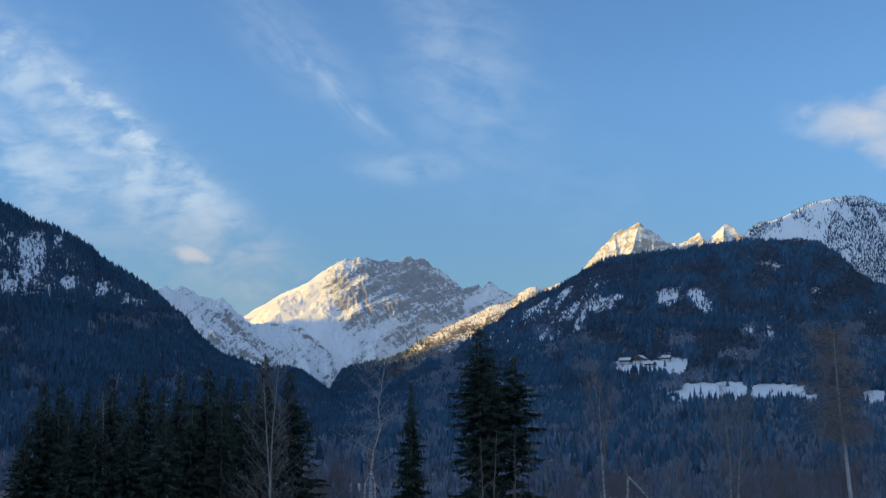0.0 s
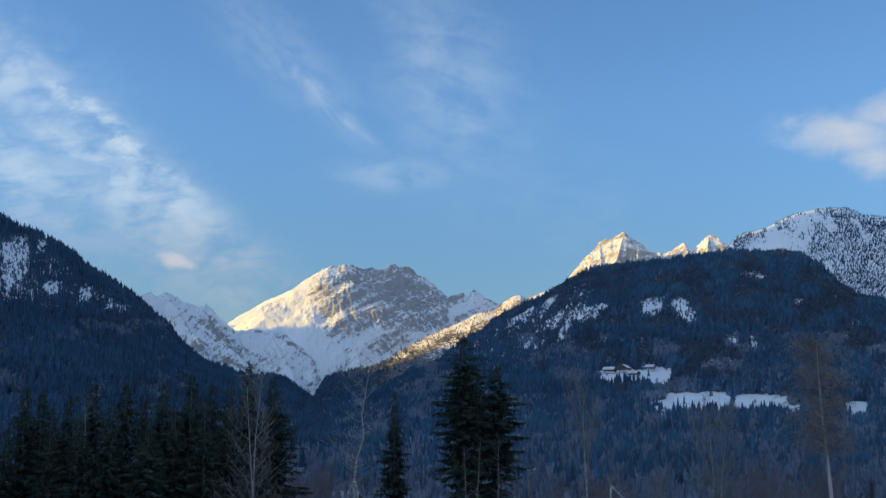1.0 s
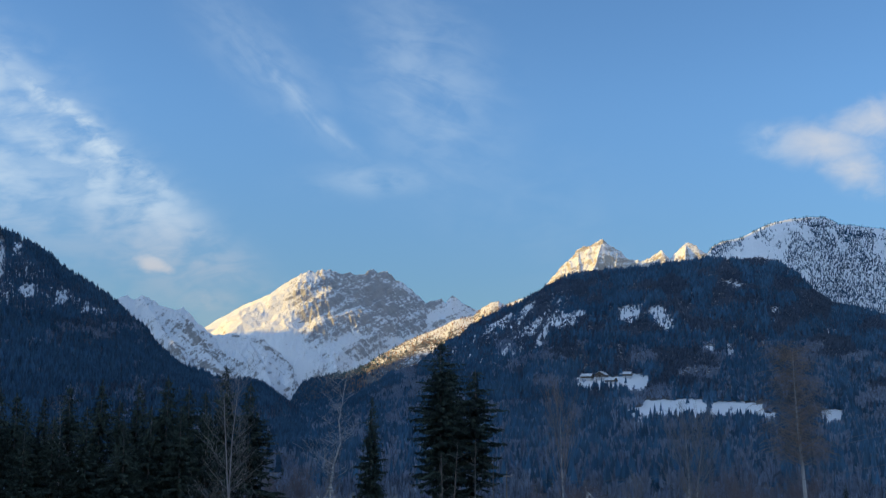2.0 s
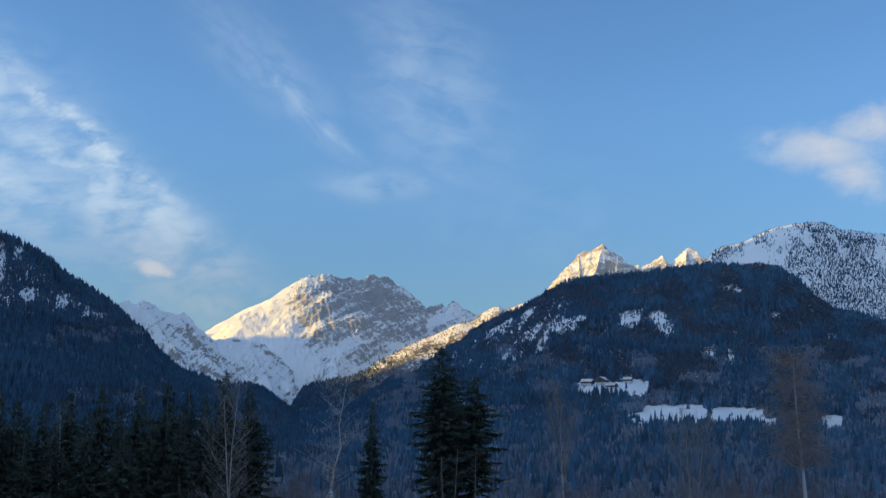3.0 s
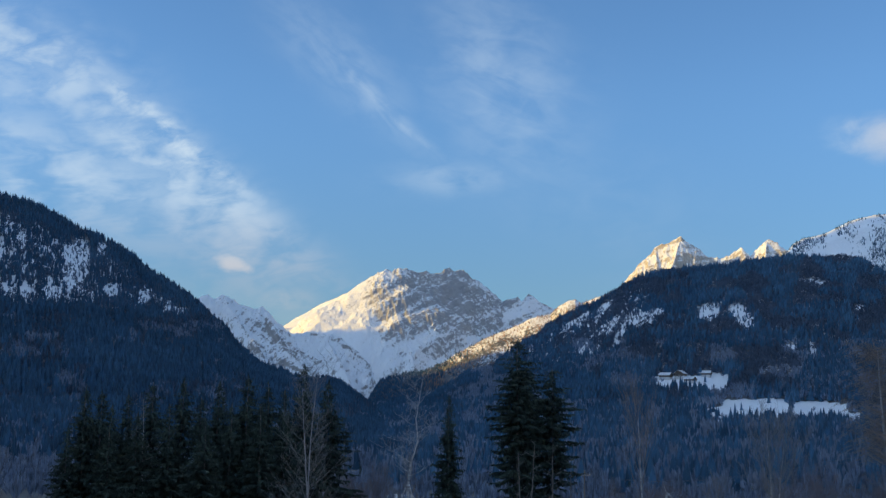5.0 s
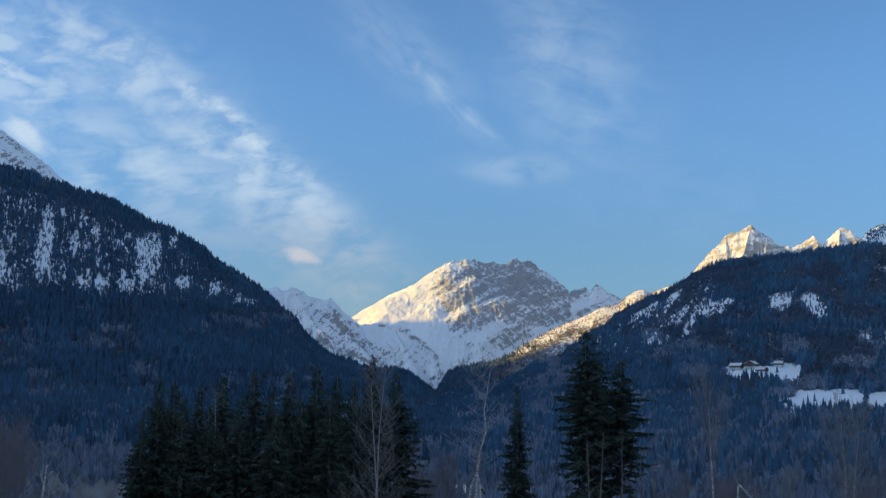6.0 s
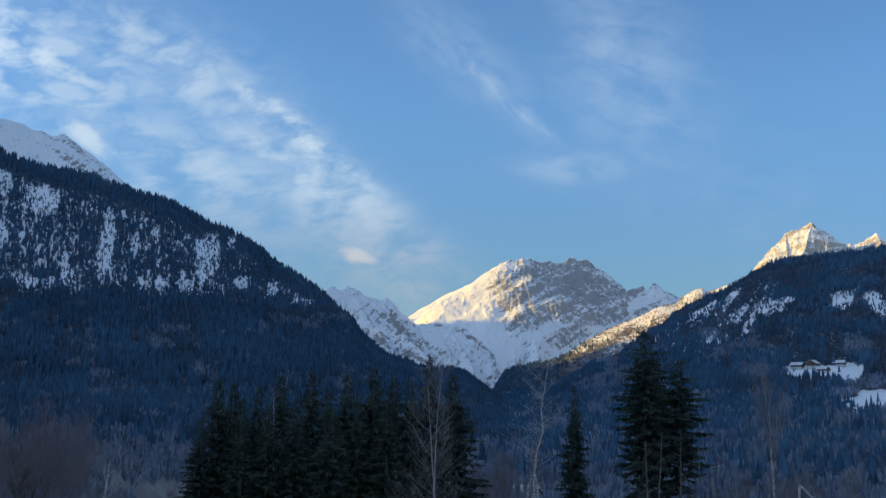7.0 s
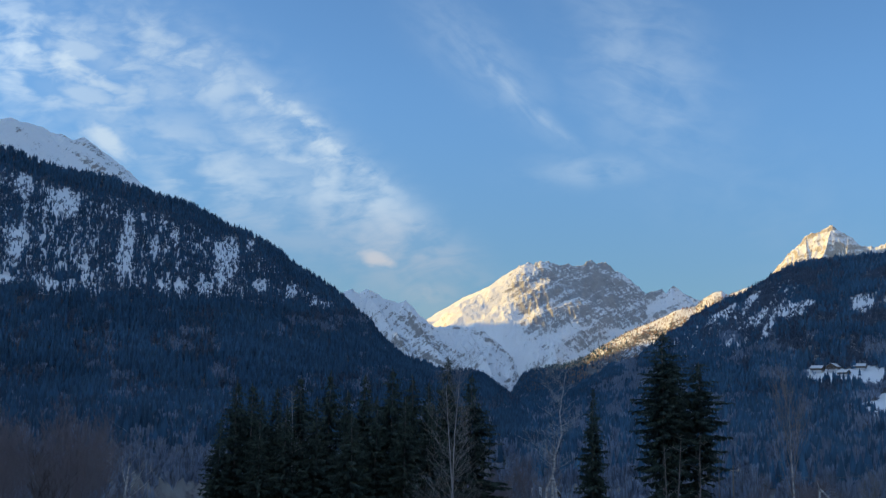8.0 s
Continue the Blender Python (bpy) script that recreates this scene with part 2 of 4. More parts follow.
def fbm(x, y, octaves=4, seed=0, ridge=False):
    total, size, norm = 0.0, 1.0, 0.0
    for k in range(octaves):
        v = vnoise(x * 2 ** k, y * 2 ** k, seed + 3 * k)
        v = 1 - np.abs(2 * v - 1) if ridge else v
        total, norm, size = total + size * v, norm + size, size * 0.5
    return total / norm


def step(x, lo, hi):
    t = np.clip((x - lo) / (hi - lo), 0, 1)
    return t * t * (3 - 2 * t)


# ---- meshes ----


def mesh_of(name, verts, faces, mat, smooth=True, layer=None):
    """A mesh from arrays of vertices and of equal-sided faces."""
    verts, faces = np.asarray(verts, np.float32), np.asarray(faces, np.int32)
    me = bpy.data.meshes.new(name)
    side = faces.shape[1]
    me.vertices.add(len(verts))
    me.vertices.foreach_set("co", verts.ravel())
    me.loops.add(faces.size)
    me.loops.foreach_set("vertex_index", faces.ravel())
    me.polygons.add(len(faces))
    me.polygons.foreach_set("loop_start", np.arange(0, faces.size, side, dtype=np.int32))
    me.polygons.foreach_set("use_smooth", np.full(len(faces), smooth))
    if layer is not None:
        me.attributes.new("snow", "FLOAT", "POINT").data.foreach_set("value", np.asarray(layer, np.float32).ravel())
    me.update(calc_edges=True)
    me.materials.append(mat)
    return me


def part(name, bm_or_mesh, mat, parent, label=""):
    """Links a bmesh or mesh as one object under a thing or a part."""
    if isinstance(bm_or_mesh, bpy.types.Mesh):
        me = bm_or_mesh
    else:
        me = bpy.data.meshes.new(name)
        bm_or_mesh.to_mesh(me)
        bm_or_mesh.free()
        me.materials.append(mat)
    ob = new(name, me)
    ob.parent = parent
    if label:
        tagged(ob, label)
    return ob


def grid_faces(nu, nv):
    a = np.arange(nu * nv).reshape(nu, nv)
    return np.stack([a[:-1, :-1], a[1:, :-1], a[1:, 1:], a[:-1, 1:]], -1).reshape(-1, 4)


def polar(az, d):
    a, r = np.meshgrid(np.radians(az), d, indexing="ij")
    return r * np.sin(a), r * np.cos(a), np.degrees(a), r


def place(az, el, d):
    a = radians(az)
    return (d * math.sin(a), d * math.cos(a), EYE + d * math.tan(radians(el)))


def tents(x, y, lines, steep, rough, seed, calm=1.0):
    """The height of a massif: roofs that fall away from its ridge lines."""
    h = np.full(x.shape, -1e4)
    wx = x + 18 * (fbm(x / 90, y / 90, 3, seed) - 0.5)
    wy = y + 18 * (fbm(x / 90, y / 90, 3, seed + 5) - 0.5)
    slope = steep * (0.8 + 0.45 * fbm(x / 150, y / 150, 3, seed + 9))
    for line, times, crags in lines:
        for (ax, ay, ah), (bx, by, bh) in zip(line[:-1], line[1:]):
            ex, ey = bx - ax, by - ay
            t = np.clip(((wx - ax) * ex + (wy - ay) * ey) / (ex * ex + ey * ey), 0, 1)
            dist = np.hypot(wx - ax - t * ex, wy - ay - t * ey)
            fall = slope * times * dist + max(0.0, 1.3 - 1.3 * times) * np.maximum(0, dist - 330) - rough * crags * (1 - np.exp(-dist / 60)) * (fbm(x / 75, y / 75, 5, seed + 2, True) - 0.55)
            h = np.maximum(h, ah + 4 + t * (bh - ah) - fall)
    return h + calm * rough * (0.25 * (fbm(x / 16, y / 16, 3, seed + 4, True) - 0.6) + 0.30 * (fbm(x / 30, y / 30, 2, seed + 8, True) - 0.6))


def massif(name, label, ridges, az_range, d_range, steep, rough, mat, seed, step_az=0.04, step_d=5.0, low=-40.0, gullies=0.32, swept=None, calm=lambda az, z: 1.0, ledge=0.7, dip=0.45):
    rows = [line if isinstance(line, tuple) else (1.0, 1.0, line) for line in ridges]
    lines = [([place(*p) for p in line], times, crags) for times, crags, line in rows]
    x, y, a, r = polar(np.arange(az_range[0], az_range[1], step_az), np.arange(d_range[0], d_range[1], step_d))
    z = tents(x, y, lines, steep, rough, seed, calm(a, 500.0))
    soft = calm(a, z)
    # ribs and gullies down the faces
    below = step(z.max(axis=1, keepdims=True) - z, 12, 70)
    lean = np.radians(a) * r + 0.35 * z
    z = z + gullies * rough * soft * below * (fbm(lean / 34, r / 210 + z / 300, 4, seed + 6, True) - 0.6)
    # beds of rock that stand out as cliffs with snowy ledges between them
    warp = 34 * fbm(x / 85, y / 85, 4, seed + 12)
    base = z.copy()
    for k, (lam, amp, lie) in enumerate(((118.0, 0.45, 1.0), (47.0, 0.30, 1.6), (36.0, 0.30, -2.2), (17.0, 0.28, 1.3), (13.0, 0.25, -1.9))):
        broken = np.clip(3.2 * fbm(x / (0.8 * lam + 20), base / (0.8 * lam + 20), 3, seed + 14 + k) - 0.95, 0, 1.3)
        z = z + ledge * soft * below * broken * amp * lam / 6.283 * np.sin(6.283 * (base - lie * dip * x + warp) / lam)
    z = np.maximum(z, low)
    snow = np.zeros(x.shape) if swept is None else swept(a, z)
    # slanting ramps hold snow, the walls between them are bare
    across = np.radians(a) * r.mean()
    for turn, long, wide, much in ((dip * 1.2, 280, 44, 0.60), (dip, 150, 16, 0.45), (dip * 1.6, 70, 6, 0.40), (-1.8 * dip, 110, 13, 0.32), (-2.6 * dip, 60, 5, 0.30)):
        c, q = math.cos(math.atan(turn)), math.sin(math.atan(turn))
        u, v = across * c + z * q, z * c - across * q
        snow = snow + 0.9 * much * soft * (fbm(u / long, v / wide, 3, seed + 31 + int(long)) - 0.5)
    me = mesh_of(name, np.stack([x, y, z], -1).reshape(-1, 3), grid_faces(*x.shape), mat, layer=snow, smooth=False)
    return tagged(new(name, me), label, "mountain", kind="structure")


def ridge_line(points, d, drift=0.0):
    return [(az, el, d + drift * i / max(1, len(points) - 1)) for i, (az, el) in enumerate(points)]


# ---- ground: one sheet out to the mountains ----


def ground_height(x, y):
    r = np.hypot(x, y)
    knoll = 14.2 * (1 - step(r, 12, 85))
    dip = -15 * step(r, 150, 380)
    return knoll + dip + 1.2 * (fbm(x / 60, y / 60, 3, 40) - 0.5) * step(r, 20, 90)


x, y, a, r = polar(np.arange(0, 360.1, 1.5), np.concatenate([np.arange(0.0, 200, 5), np.geomspace(200, 4900, 60)]))
z = ground_height(x, y)
snow = 0.04 + 0.34 * fbm(x / 45, y / 45, 4, 61)
ground = new("ground", mesh_of("ground", np.stack([x, y, z], -1).reshape(-1, 3), grid_faces(*x.shape), MEADOW, layer=snow))
tagged(ground, "brown winter meadow with frost and thin snow on the valley floor", "ground", kind="structure")

# ---- high mountains ----
# skylines: bearing and height angle
LEFT_FOREST = [(-33, 12.3), (-30.21, 11.85), (-29.46, 11.77), (-28.69, 11.48), (-27.66, 11.21), (-26.37, 11.05), (-25.06, 10.89), (-24.12, 10.61), (-23.51, 10.49), (-22.96, 10.2), (-21.84, 10.09), (-21.15, 9.8), (-20.6, 9.54), (-19.62, 8.99), (-18.52, 8.69), (-17.68, 8.26), (-16.84, 7.75), (-16.41, 7.3), (-15.71, 6.96), (-15.01, 6.55), (-14.1, 5.94), (-13.67, 5.57), (-13.11, 5.09), (-12.54, 4.67), (-11.97, 3.94), (-11.03, 3.11), (-10.56, 2.79), (-9.78, 2.59), (-8.67, 2.2), (-7.56, 2.22), (-6.87, 2.04), (-5.9, 1.43), (-4.6, 0.6), (-3.5, -1.4)]
LEFT_HIGH = [(-33.2, 13.2), (-30.29, 13.01), (-29.81, 13.14), (-29.42, 12.99), (-29.04, 12.96), (-28.53, 12.85), (-28.01, 12.64), (-27.49, 12.59), (-26.97, 12.42), (-26.46, 12.52), (-26.06, 12.27), (-25.51, 11.86), (-24.82, 11.36), (-24.13, 10.8), (-23.72, 10.5), (-22, 9.3)]
MAIN = [(-9.75, 4.45), (-9.19, 4.92), (-8.39, 5.4), (-7.85, 5.73), (-7.17, 5.99), (-6.49, 6.33), (-5.8, 6.64), (-5.4, 6.97), (-4.98, 7.34), (-4.68, 7.48), (-4.46, 7.31), (-4.24, 7.48), (-4.04, 7.57), (-3.88, 7.46), (-3.68, 7.49), (-3.18, 7.32), (-2.79, 7.44), (-2.34, 7.27), (-2.01, 7.39), (-1.84, 7.53), (-1.62, 7.58), (-1.34, 7.47), (-1.01, 7.53), (-0.75, 7.33), (-0.53, 7.03), (-0.17, 7), (0.08, 6.78), (0.25, 6.42), (0.53, 6.28), (0.67, 6.03), (1.28, 5.4), (2.11, 4.84)]
MAIN_A = [(-3.88, 7.48), (-4.42, 6.79), (-5.02, 6.12), (-5.38, 5.65), (-5.78, 4.96), (-6.18, 4.27)]
MAIN_B = [(0.08, 6.78), (0.31, 5.81), (-0.11, 4.98), (0.44, 4.29)]
MAIN_C = [(-4.1, 5.35), (-3.77, 4.97), (-3.38, 4.92), (-3.1, 4.29), (-3.43, 3.6), (-3.28, 2.5)]
MAIN_E = [(-6.82, 4.98), (-6.6, 4.4), (-6.39, 3.58)]
PEAK4 = [(0.3, 5.3), (0.58, 5.68), (0.86, 5.87), (1.14, 6.06), (1.7, 6.2), (1.84, 5.95), (2.03, 6.09), (2.28, 6.36), (2.53, 6.28), (2.81, 6.03), (3.22, 5.8), (3.77, 5.53), (4.4, 5.2)]
SNOW_L = [(-15.1, 5.47), (-13.87, 5.73), (-13.52, 5.96), (-13.27, 6), (-12.99, 5.81), (-12.64, 6.01), (-12.36, 5.91), (-12.13, 5.78), (-11.51, 5.41), (-11.18, 5.34), (-10.79, 5.46), (-10.59, 5.35), (-10.44, 4.97), (-10.19, 4.86), (-10.05, 4.78), (-9.74, 4.38), (-9.12, 4.2), (-8.43, 4.27), (-7.05, 4.21), (-6.3, 3.4), (-5.7, 2.3), (-5, 1.2)]
LIT_RIDGE = [(-5.85, 0.4), (-5.38, 1.46), (-4.92, 2.22), (-4.38, 2.42), (-3.83, 2.56), (-2.87, 2.72), (-2.04, 3.05), (-1.08, 3.66), (-0.66, 3.88), (0.17, 4.38), (1, 4.71), (1.83, 5.04), (2.39, 5.34), (2.8, 5.45), (3.36, 5.56), (3.72, 5.94), (4.2, 6.24), (4.56, 6.32), (4.83, 6.12), (5.11, 6.23), (5.72, 6.42), (6.27, 6.55), (8.7, 5.8)]
RIGHT_FOREST = [(-5.05, 1.13), (-2.31, 1.63), (-1.21, 2.37), (-0.66, 2.73), (0.44, 3.06), (1.27, 3.61), (1.83, 4.16), (2.66, 4.57), (3.22, 5.11), (3.91, 5.52), (4.61, 5.8), (5.58, 6.17), (6, 6.52), (6.97, 7.06), (7.52, 7.38), (8.21, 7.56), (9.31, 7.76), (10.4, 7.84), (11.48, 7.95), (12.82, 8.1), (13.88, 8.2), (14.68, 8.31), (15.98, 8.2), (17.01, 8.26), (18.02, 8.03), (18.64, 7.61), (19.12, 7.2), (19.47, 6.79), (19.95, 6.4), (20.43, 6.1), (22.6, 5.5), (25.1, 4.8)]
PEAK2 = [(7.1, 6.73), (7.67, 7.68), (8.09, 8.22), (8.51, 8.71), (8.79, 8.78), (9.12, 8.91), (9.39, 9.01), (9.59, 9.15), (9.85, 8.84), (10.15, 8.72), (10.49, 8.49), (10.62, 8.25), (11.08, 8.12)]
SADDLE = [(10.5, 7.6), (11.08, 8.12), (11.62, 8.08), (12.02, 8.23), (12.35, 8.39), (12.51, 8.52), (12.72, 8.24), (13.14, 7.98)]
PEAK3 = [(12.68, 7.83), (13.14, 8.25), (13.37, 8.62), (13.67, 8.91), (13.91, 8.84), (14.12, 8.81), (14.37, 8.53), (14.6, 8.36), (14.93, 8.03)]
SNOW_HILL = [(11, 5.6), (13, 7.2), (14.62, 8.25), (14.9, 8.65), (15.35, 8.89), (16.27, 9.04), (16.8, 9.31), (17.32, 9.55), (18.1, 9.77), (18.61, 9.87), (19.37, 9.91), (20.12, 9.89), (20.48, 9.7), (20.73, 9.48), (21.1, 9.47), (21.85, 9.36), (22.34, 9.26), (22.78, 9.18), (24.5, 8.9), (26.5, 8.3)]


def flank(az, z):
    """1 on the smooth western flank of the snowy peak, 0 on its crags."""
    return 1 - step(az + 0.004 * (z - 480), -6.3, -4.9)


massif("snowy_peak", "rugged snow-covered limestone peak with a sunlit golden flank", [
    (0.60, 0.10, [(az, el, 4400 + 95 * max(0.0, -4.6 - az)) for az, el in MAIN[:10]]),
    (1.1, 0.9, [(az, el, 4400 + 85 * max(0.0, az + 3.9)) for az, el in MAIN[9:]]),
    (0.95, 0.5, [(az, el, d) for (az, el), d in zip(MAIN_A, (4400, 4340, 4280, 4230, 4160, 4090))]),
    (1.0, 0.8, [(az, el, d) for (az, el), d in zip(MAIN_B, (4740, 4600, 4470, 4380))]),
    (0.95, 0.6, [(az, el, d) for (az, el), d in zip(MAIN_C, (4220, 4170, 4140, 4080, 4000, 3880))]),
    (1.2, 0.5, [(az, el, d) for (az, el), d in zip(MAIN_E, (4400, 4350, 4250))]),
], (-12, 6), (3800, 4960), 1.15, 40, LIMESTONE, 1, gullies=0.50, swept=lambda az, z: 0.10 * flank(az, z) - 0.07 * step(az, -4.4, -3.4) * step(z, 400, 480), calm=lambda az, z: 1.0 - 0.72 * flank(az, z))
massif("distant_peak", "small distant snowy twin peak of grey rock", [ridge_line(PEAK4, 4700)], (-0.5, 6), (4400, 4960), 1.0, 26, LIMESTONE, 2)
massif("snowy_ridge", "shaded snow-covered mountain shoulder with rocky ribs", [
    ridge_line(SNOW_L, 4000),
    [(-12.64, 6.0, 4000), (-11.8, 4.6, 3850), (-10.6, 3.0, 3650)],
    [(-10.7, 5.4, 4000), (-9.9, 3.9, 3860), (-8.5, 2.2, 3650)],
    [(-7.7, 4.15, 4000), (-7.1, 3.1, 3880), (-6.4, 2.0, 3700)],
], (-16, 0), (3450, 4250), 1.0, 34, GREY_SNOW, 3, gullies=0.50, swept=lambda az, z: 0.15 - 0.05 * step(z, 300, 400), dip=-0.5, ledge=0.55)
massif("rocky_peak", "pale limestone peak lit gold by the low sun", [
    ridge_line(PEAK2, 4300), ridge_line(SADDLE, 4390), [(9.59, 9.13, 4300), (9.3, 8.0, 4200), (8.8, 6.8, 4080)], [(10.3, 8.65, 4300), (10.3, 7.6, 4200)], [(8.5, 8.7, 4300), (8.4, 7.4, 4190)],
], (6, 14), (3980, 4600), 1.25, 40, PALE_ROCK, 4, ledge=0.5, dip=0.2)
massif("rocky_peak", "small pointed rock peak lit gold by the low sun", [
    ridge_line(PEAK3, 4420), [(13.67, 8.9, 4420), (13.5, 7.6, 4300)],
], (11.8, 16.2), (4180, 4700), 1.25, 34, PALE_ROCK, 5, ledge=0.5, dip=0.2)
massif("snowy_summit", "high smooth snow-covered mountain shoulder in shade", [
    ridge_line(LEFT_HIGH, 3350), [(-26.46, 12.45, 3350), (-27.3, 10.5, 3150), (-27.8, 9.0, 3000)],
], (-38, -19), (2800, 3650), 0.75, 22, GREY_SNOW, 6, 0.05, 7, swept=lambda az, z: 0.06 + 0 * z, ledge=0.2, dip=-0.7)

# ---- wooded mountains ----
def blobs(az, el, rows):
    """How far each point lies inside soft patches: bearing, height, half-width, half-height, tilt."""
    best = np.zeros(az.shape)
    for a0, e0, wa, we, lean in rows:
        da = az - a0 - lean * (el - e0)
        best = np.maximum(best, 1 - np.hypot(da / wa, (el - e0) / we))
    return best


def plots(az, el, rows):
    """Field plots: squarer patches with ragged edges."""
    best = np.full(az.shape, -1.0)
    for a0, e0, wa, we, lean in rows:
        u, v = (az - a0) / wa, (el - e0) / we
        best = np.maximum(best, 1 - (u ** 4 + v ** 4) ** 0.25 + 0.5 * (fbm(az * 1.8, el * 4, 3, 77) - 0.5))
    return best


def wooded_height(az, d, crest, d_crest, d_foot, curve, seed, tree=13.0):
    top = EYE + d_crest * np.tan(np.radians(np.interp(az, *zip(*crest)))) - tree
    u = (d - d_foot) / (d_crest - d_foot)
    g = np.interp(np.clip(u, 0, 1), *zip(*curve))
    z = -16 + (top + 16) * g
    z = np.where(u > 1, top - (d - d_crest) * 0.45, z)
    x = np.radians(az) * d
    rib = fbm(x / 130, d / 420, 4, seed, True) - 0.6
    return z + 46 * rib * np.clip(u, 0, 1) * np.clip(1.02 - u, 0, 1) * 2 + 4 * (fbm(x / 40, d / 40, 2, seed + 1) - 0.5) * step(u, 0, 0.2)


def streaks(az, el, seed, lean=0.0):
    """Vertical runs of open ground down a steep slope, 0 to 1."""
    return 0.6 * fbm((az - lean * el) * 2.6, el * 0.55, 4, seed) + 0.4 * fbm((az - lean * el) * 9.0, el * 2.2, 2, seed + 1)


def west_band(az, el):
    """The steep snowy belt below the crest of the western slope."""
    top = np.interp(az, [p[0] for p in LEFT_FOREST], [p[1] for p in LEFT_FOREST])
    return step(el, 4.7, 5.6) * step(top - el, 0.55, 1.3) * step(-az, 13.5, 15.5)


def east_band(az, el):
    top = np.interp(az, [p[0] for p in RIGHT_FOREST], [p[1] for p in RIGHT_FOREST])
    return step(top - el, 0.4, 0.7) * (1 - step(top - el, 2.0, 3.3)) * step(az, 0.5, 2.0) * (1 - step(az, 7.5, 9.5))


def wooded(name, label, az_range, d_range, height, snow_rows, step_az=0.12, step_d=12.0, band=None, fields=()):
    x, y, a, r = polar(np.arange(*az_range, step_az), np.arange(*d_range, step_d))
    z = height(a, r)
    el = np.degrees(np.arctan2(z - EYE, r))
    snow = np.clip(0.12 + 1.1 * blobs(a, el, snow_rows), 0, 1)
    if fields:
        snow = np.maximum(snow, np.maximum(step(plots(a, el, fields), -0.1, 0.02), 0.12 + 0.33 * step(el, 1.0, 3.0)))
    if band:
        snow = np.maximum(snow, band(a, el))
    me = mesh_of(name, np.stack([x, y, z], -1).reshape(-1, 3), grid_faces(*x.shape), FOREST_FLOOR, layer=snow)
    return tagged(new(name, me), label, "mountain", kind="structure")


def far_trees(name, label, rng, points, heights, kind, mat, category="forest", slivers=9):
    """Many small trees as one object: layered cones, or sheaves of bare boughs."""
    n = len(points)
    if kind == "cone":
        unit, faces = [], []
        for base, top, rad, sides in ((0.08, 0.62, 0.17, 5), (0.42, 1.0, 0.105, 5)):
            o = len(unit)
            unit.append((0, 0, top))
            unit += [(rad * math.cos(6.283 * k / sides + base), rad * math.sin(6.283 * k / sides + base), base + 0.03 * (k % 2)) for k in range(sides)]
            faces += [(o, o + 1 + k, o + 1 + (k + 1) % sides) for k in range(sides)]
    else:
        unit, faces = [], []
        for k in range(slivers):
            g, q = (k * 0.618) % 1.0, (k * 0.414) % 1.0
            t, rad, low, tip = 2.4 * k, 0.05 + 0.20 * g, 0.10 + 0.45 * q, 0.62 + 0.38 * (1 - g) * (0.6 + 0.4 * q)
            thin = 0.20 / math.sqrt(slivers)
            o = len(unit)
            unit += [(0.25 * rad * math.cos(t), 0.25 * rad * math.sin(t), low), (rad * math.cos(t), rad * math.sin(t), tip),
                     (rad * math.cos(t) - thin * math.sin(t), rad * math.sin(t) + thin * math.cos(t), 0.45 * tip + 0.55 * low)]
            faces.append((o, o + 1, o + 2))
        o = len(unit)
        unit += [(-0.012, 0, 0), (0.012, 0, 0), (0, 0.004, 0.7)]
        faces.append((o, o + 1, o + 2))
    unit, faces = np.array(unit), np.array(faces)
    turn, wide = rng.rand(n) * 6.283, 0.75 + 0.75 * rng.rand(n)
    c, s = np.cos(turn)[:, None], np.sin(turn)[:, None]
    jig = 1 + 0.22 * (rng.rand(n, len(unit)) - 0.5)
    ux, uy = unit[:, 0] * jig, unit[:, 1] * jig
    h = heights[:, None]
    vx = points[:, :1] + (ux * c - uy * s) * h * wide[:, None]
    vy = points[:, 1:2] + (ux * s + uy * c) * h * wide[:, None]
    vz = points[:, 2:3] - 0.8 + unit[:, 2] * h
    verts = np.stack([vx, vy, vz], -1).reshape(-1, 3)
    tris = (faces[None] + (np.arange(n) * len(unit))[:, None, None]).reshape(-1, 3)
    ob = new(name, mesh_of(name, verts, tris, mat, smooth=False))
    return tagged(ob, label, category, kind="stuff")


def scatter(rng, count, az_range, d_range, height, chance):
    """Even random places on a slope, kept by a chance that depends on bearing and height angle."""
    az = rng.uniform(*az_range, count)
    d = np.sqrt(rng.uniform(d_range[0] ** 2, d_range[1] ** 2, count))
    z = height(az, d)
    el = np.degrees(np.arctan2(z - EYE, d))
    keep = rng.rand(count) < chance(az, el, d)
    az, d, z = az[keep], d[keep], z[keep]
    return np.stack([d * np.sin(np.radians(az)), d * np.cos(np.radians(az)), z], -1), az, el[keep], d


LEFT_CURVE = [(0, 0), (0.3, 0.10), (0.55, 0.34), (0.8, 0.70), (1, 1)]
RIGHT_CURVE = [(0, 0), (0.22, 0.035), (0.42, 0.14), (0.55, 0.30), (0.78, 0.66), (1, 1)]


def left_height(az, d):
    return wooded_height(az, d, LEFT_FOREST, 2700.0, 800.0, LEFT_CURVE, 21, 9.5)


def right_height(az, d):
    return wooded_height(az, d, RIGHT_FOREST, 2900.0, 520.0, RIGHT_CURVE, 31, 13.5)


def lit_height(az, d):
    return wooded_height(az, d, LIT_RIDGE, 3650.0, 3150.0, [(0, 0), (1, 1)], 51, 9.0)


def hill_height(az, d):
    return wooded_height(az, d, SNOW_HILL, 3450.0, 2900.0, [(0, 0.3), (0.5, 0.68), (0.8, 0.92), (1, 1)], 71, -4.0)


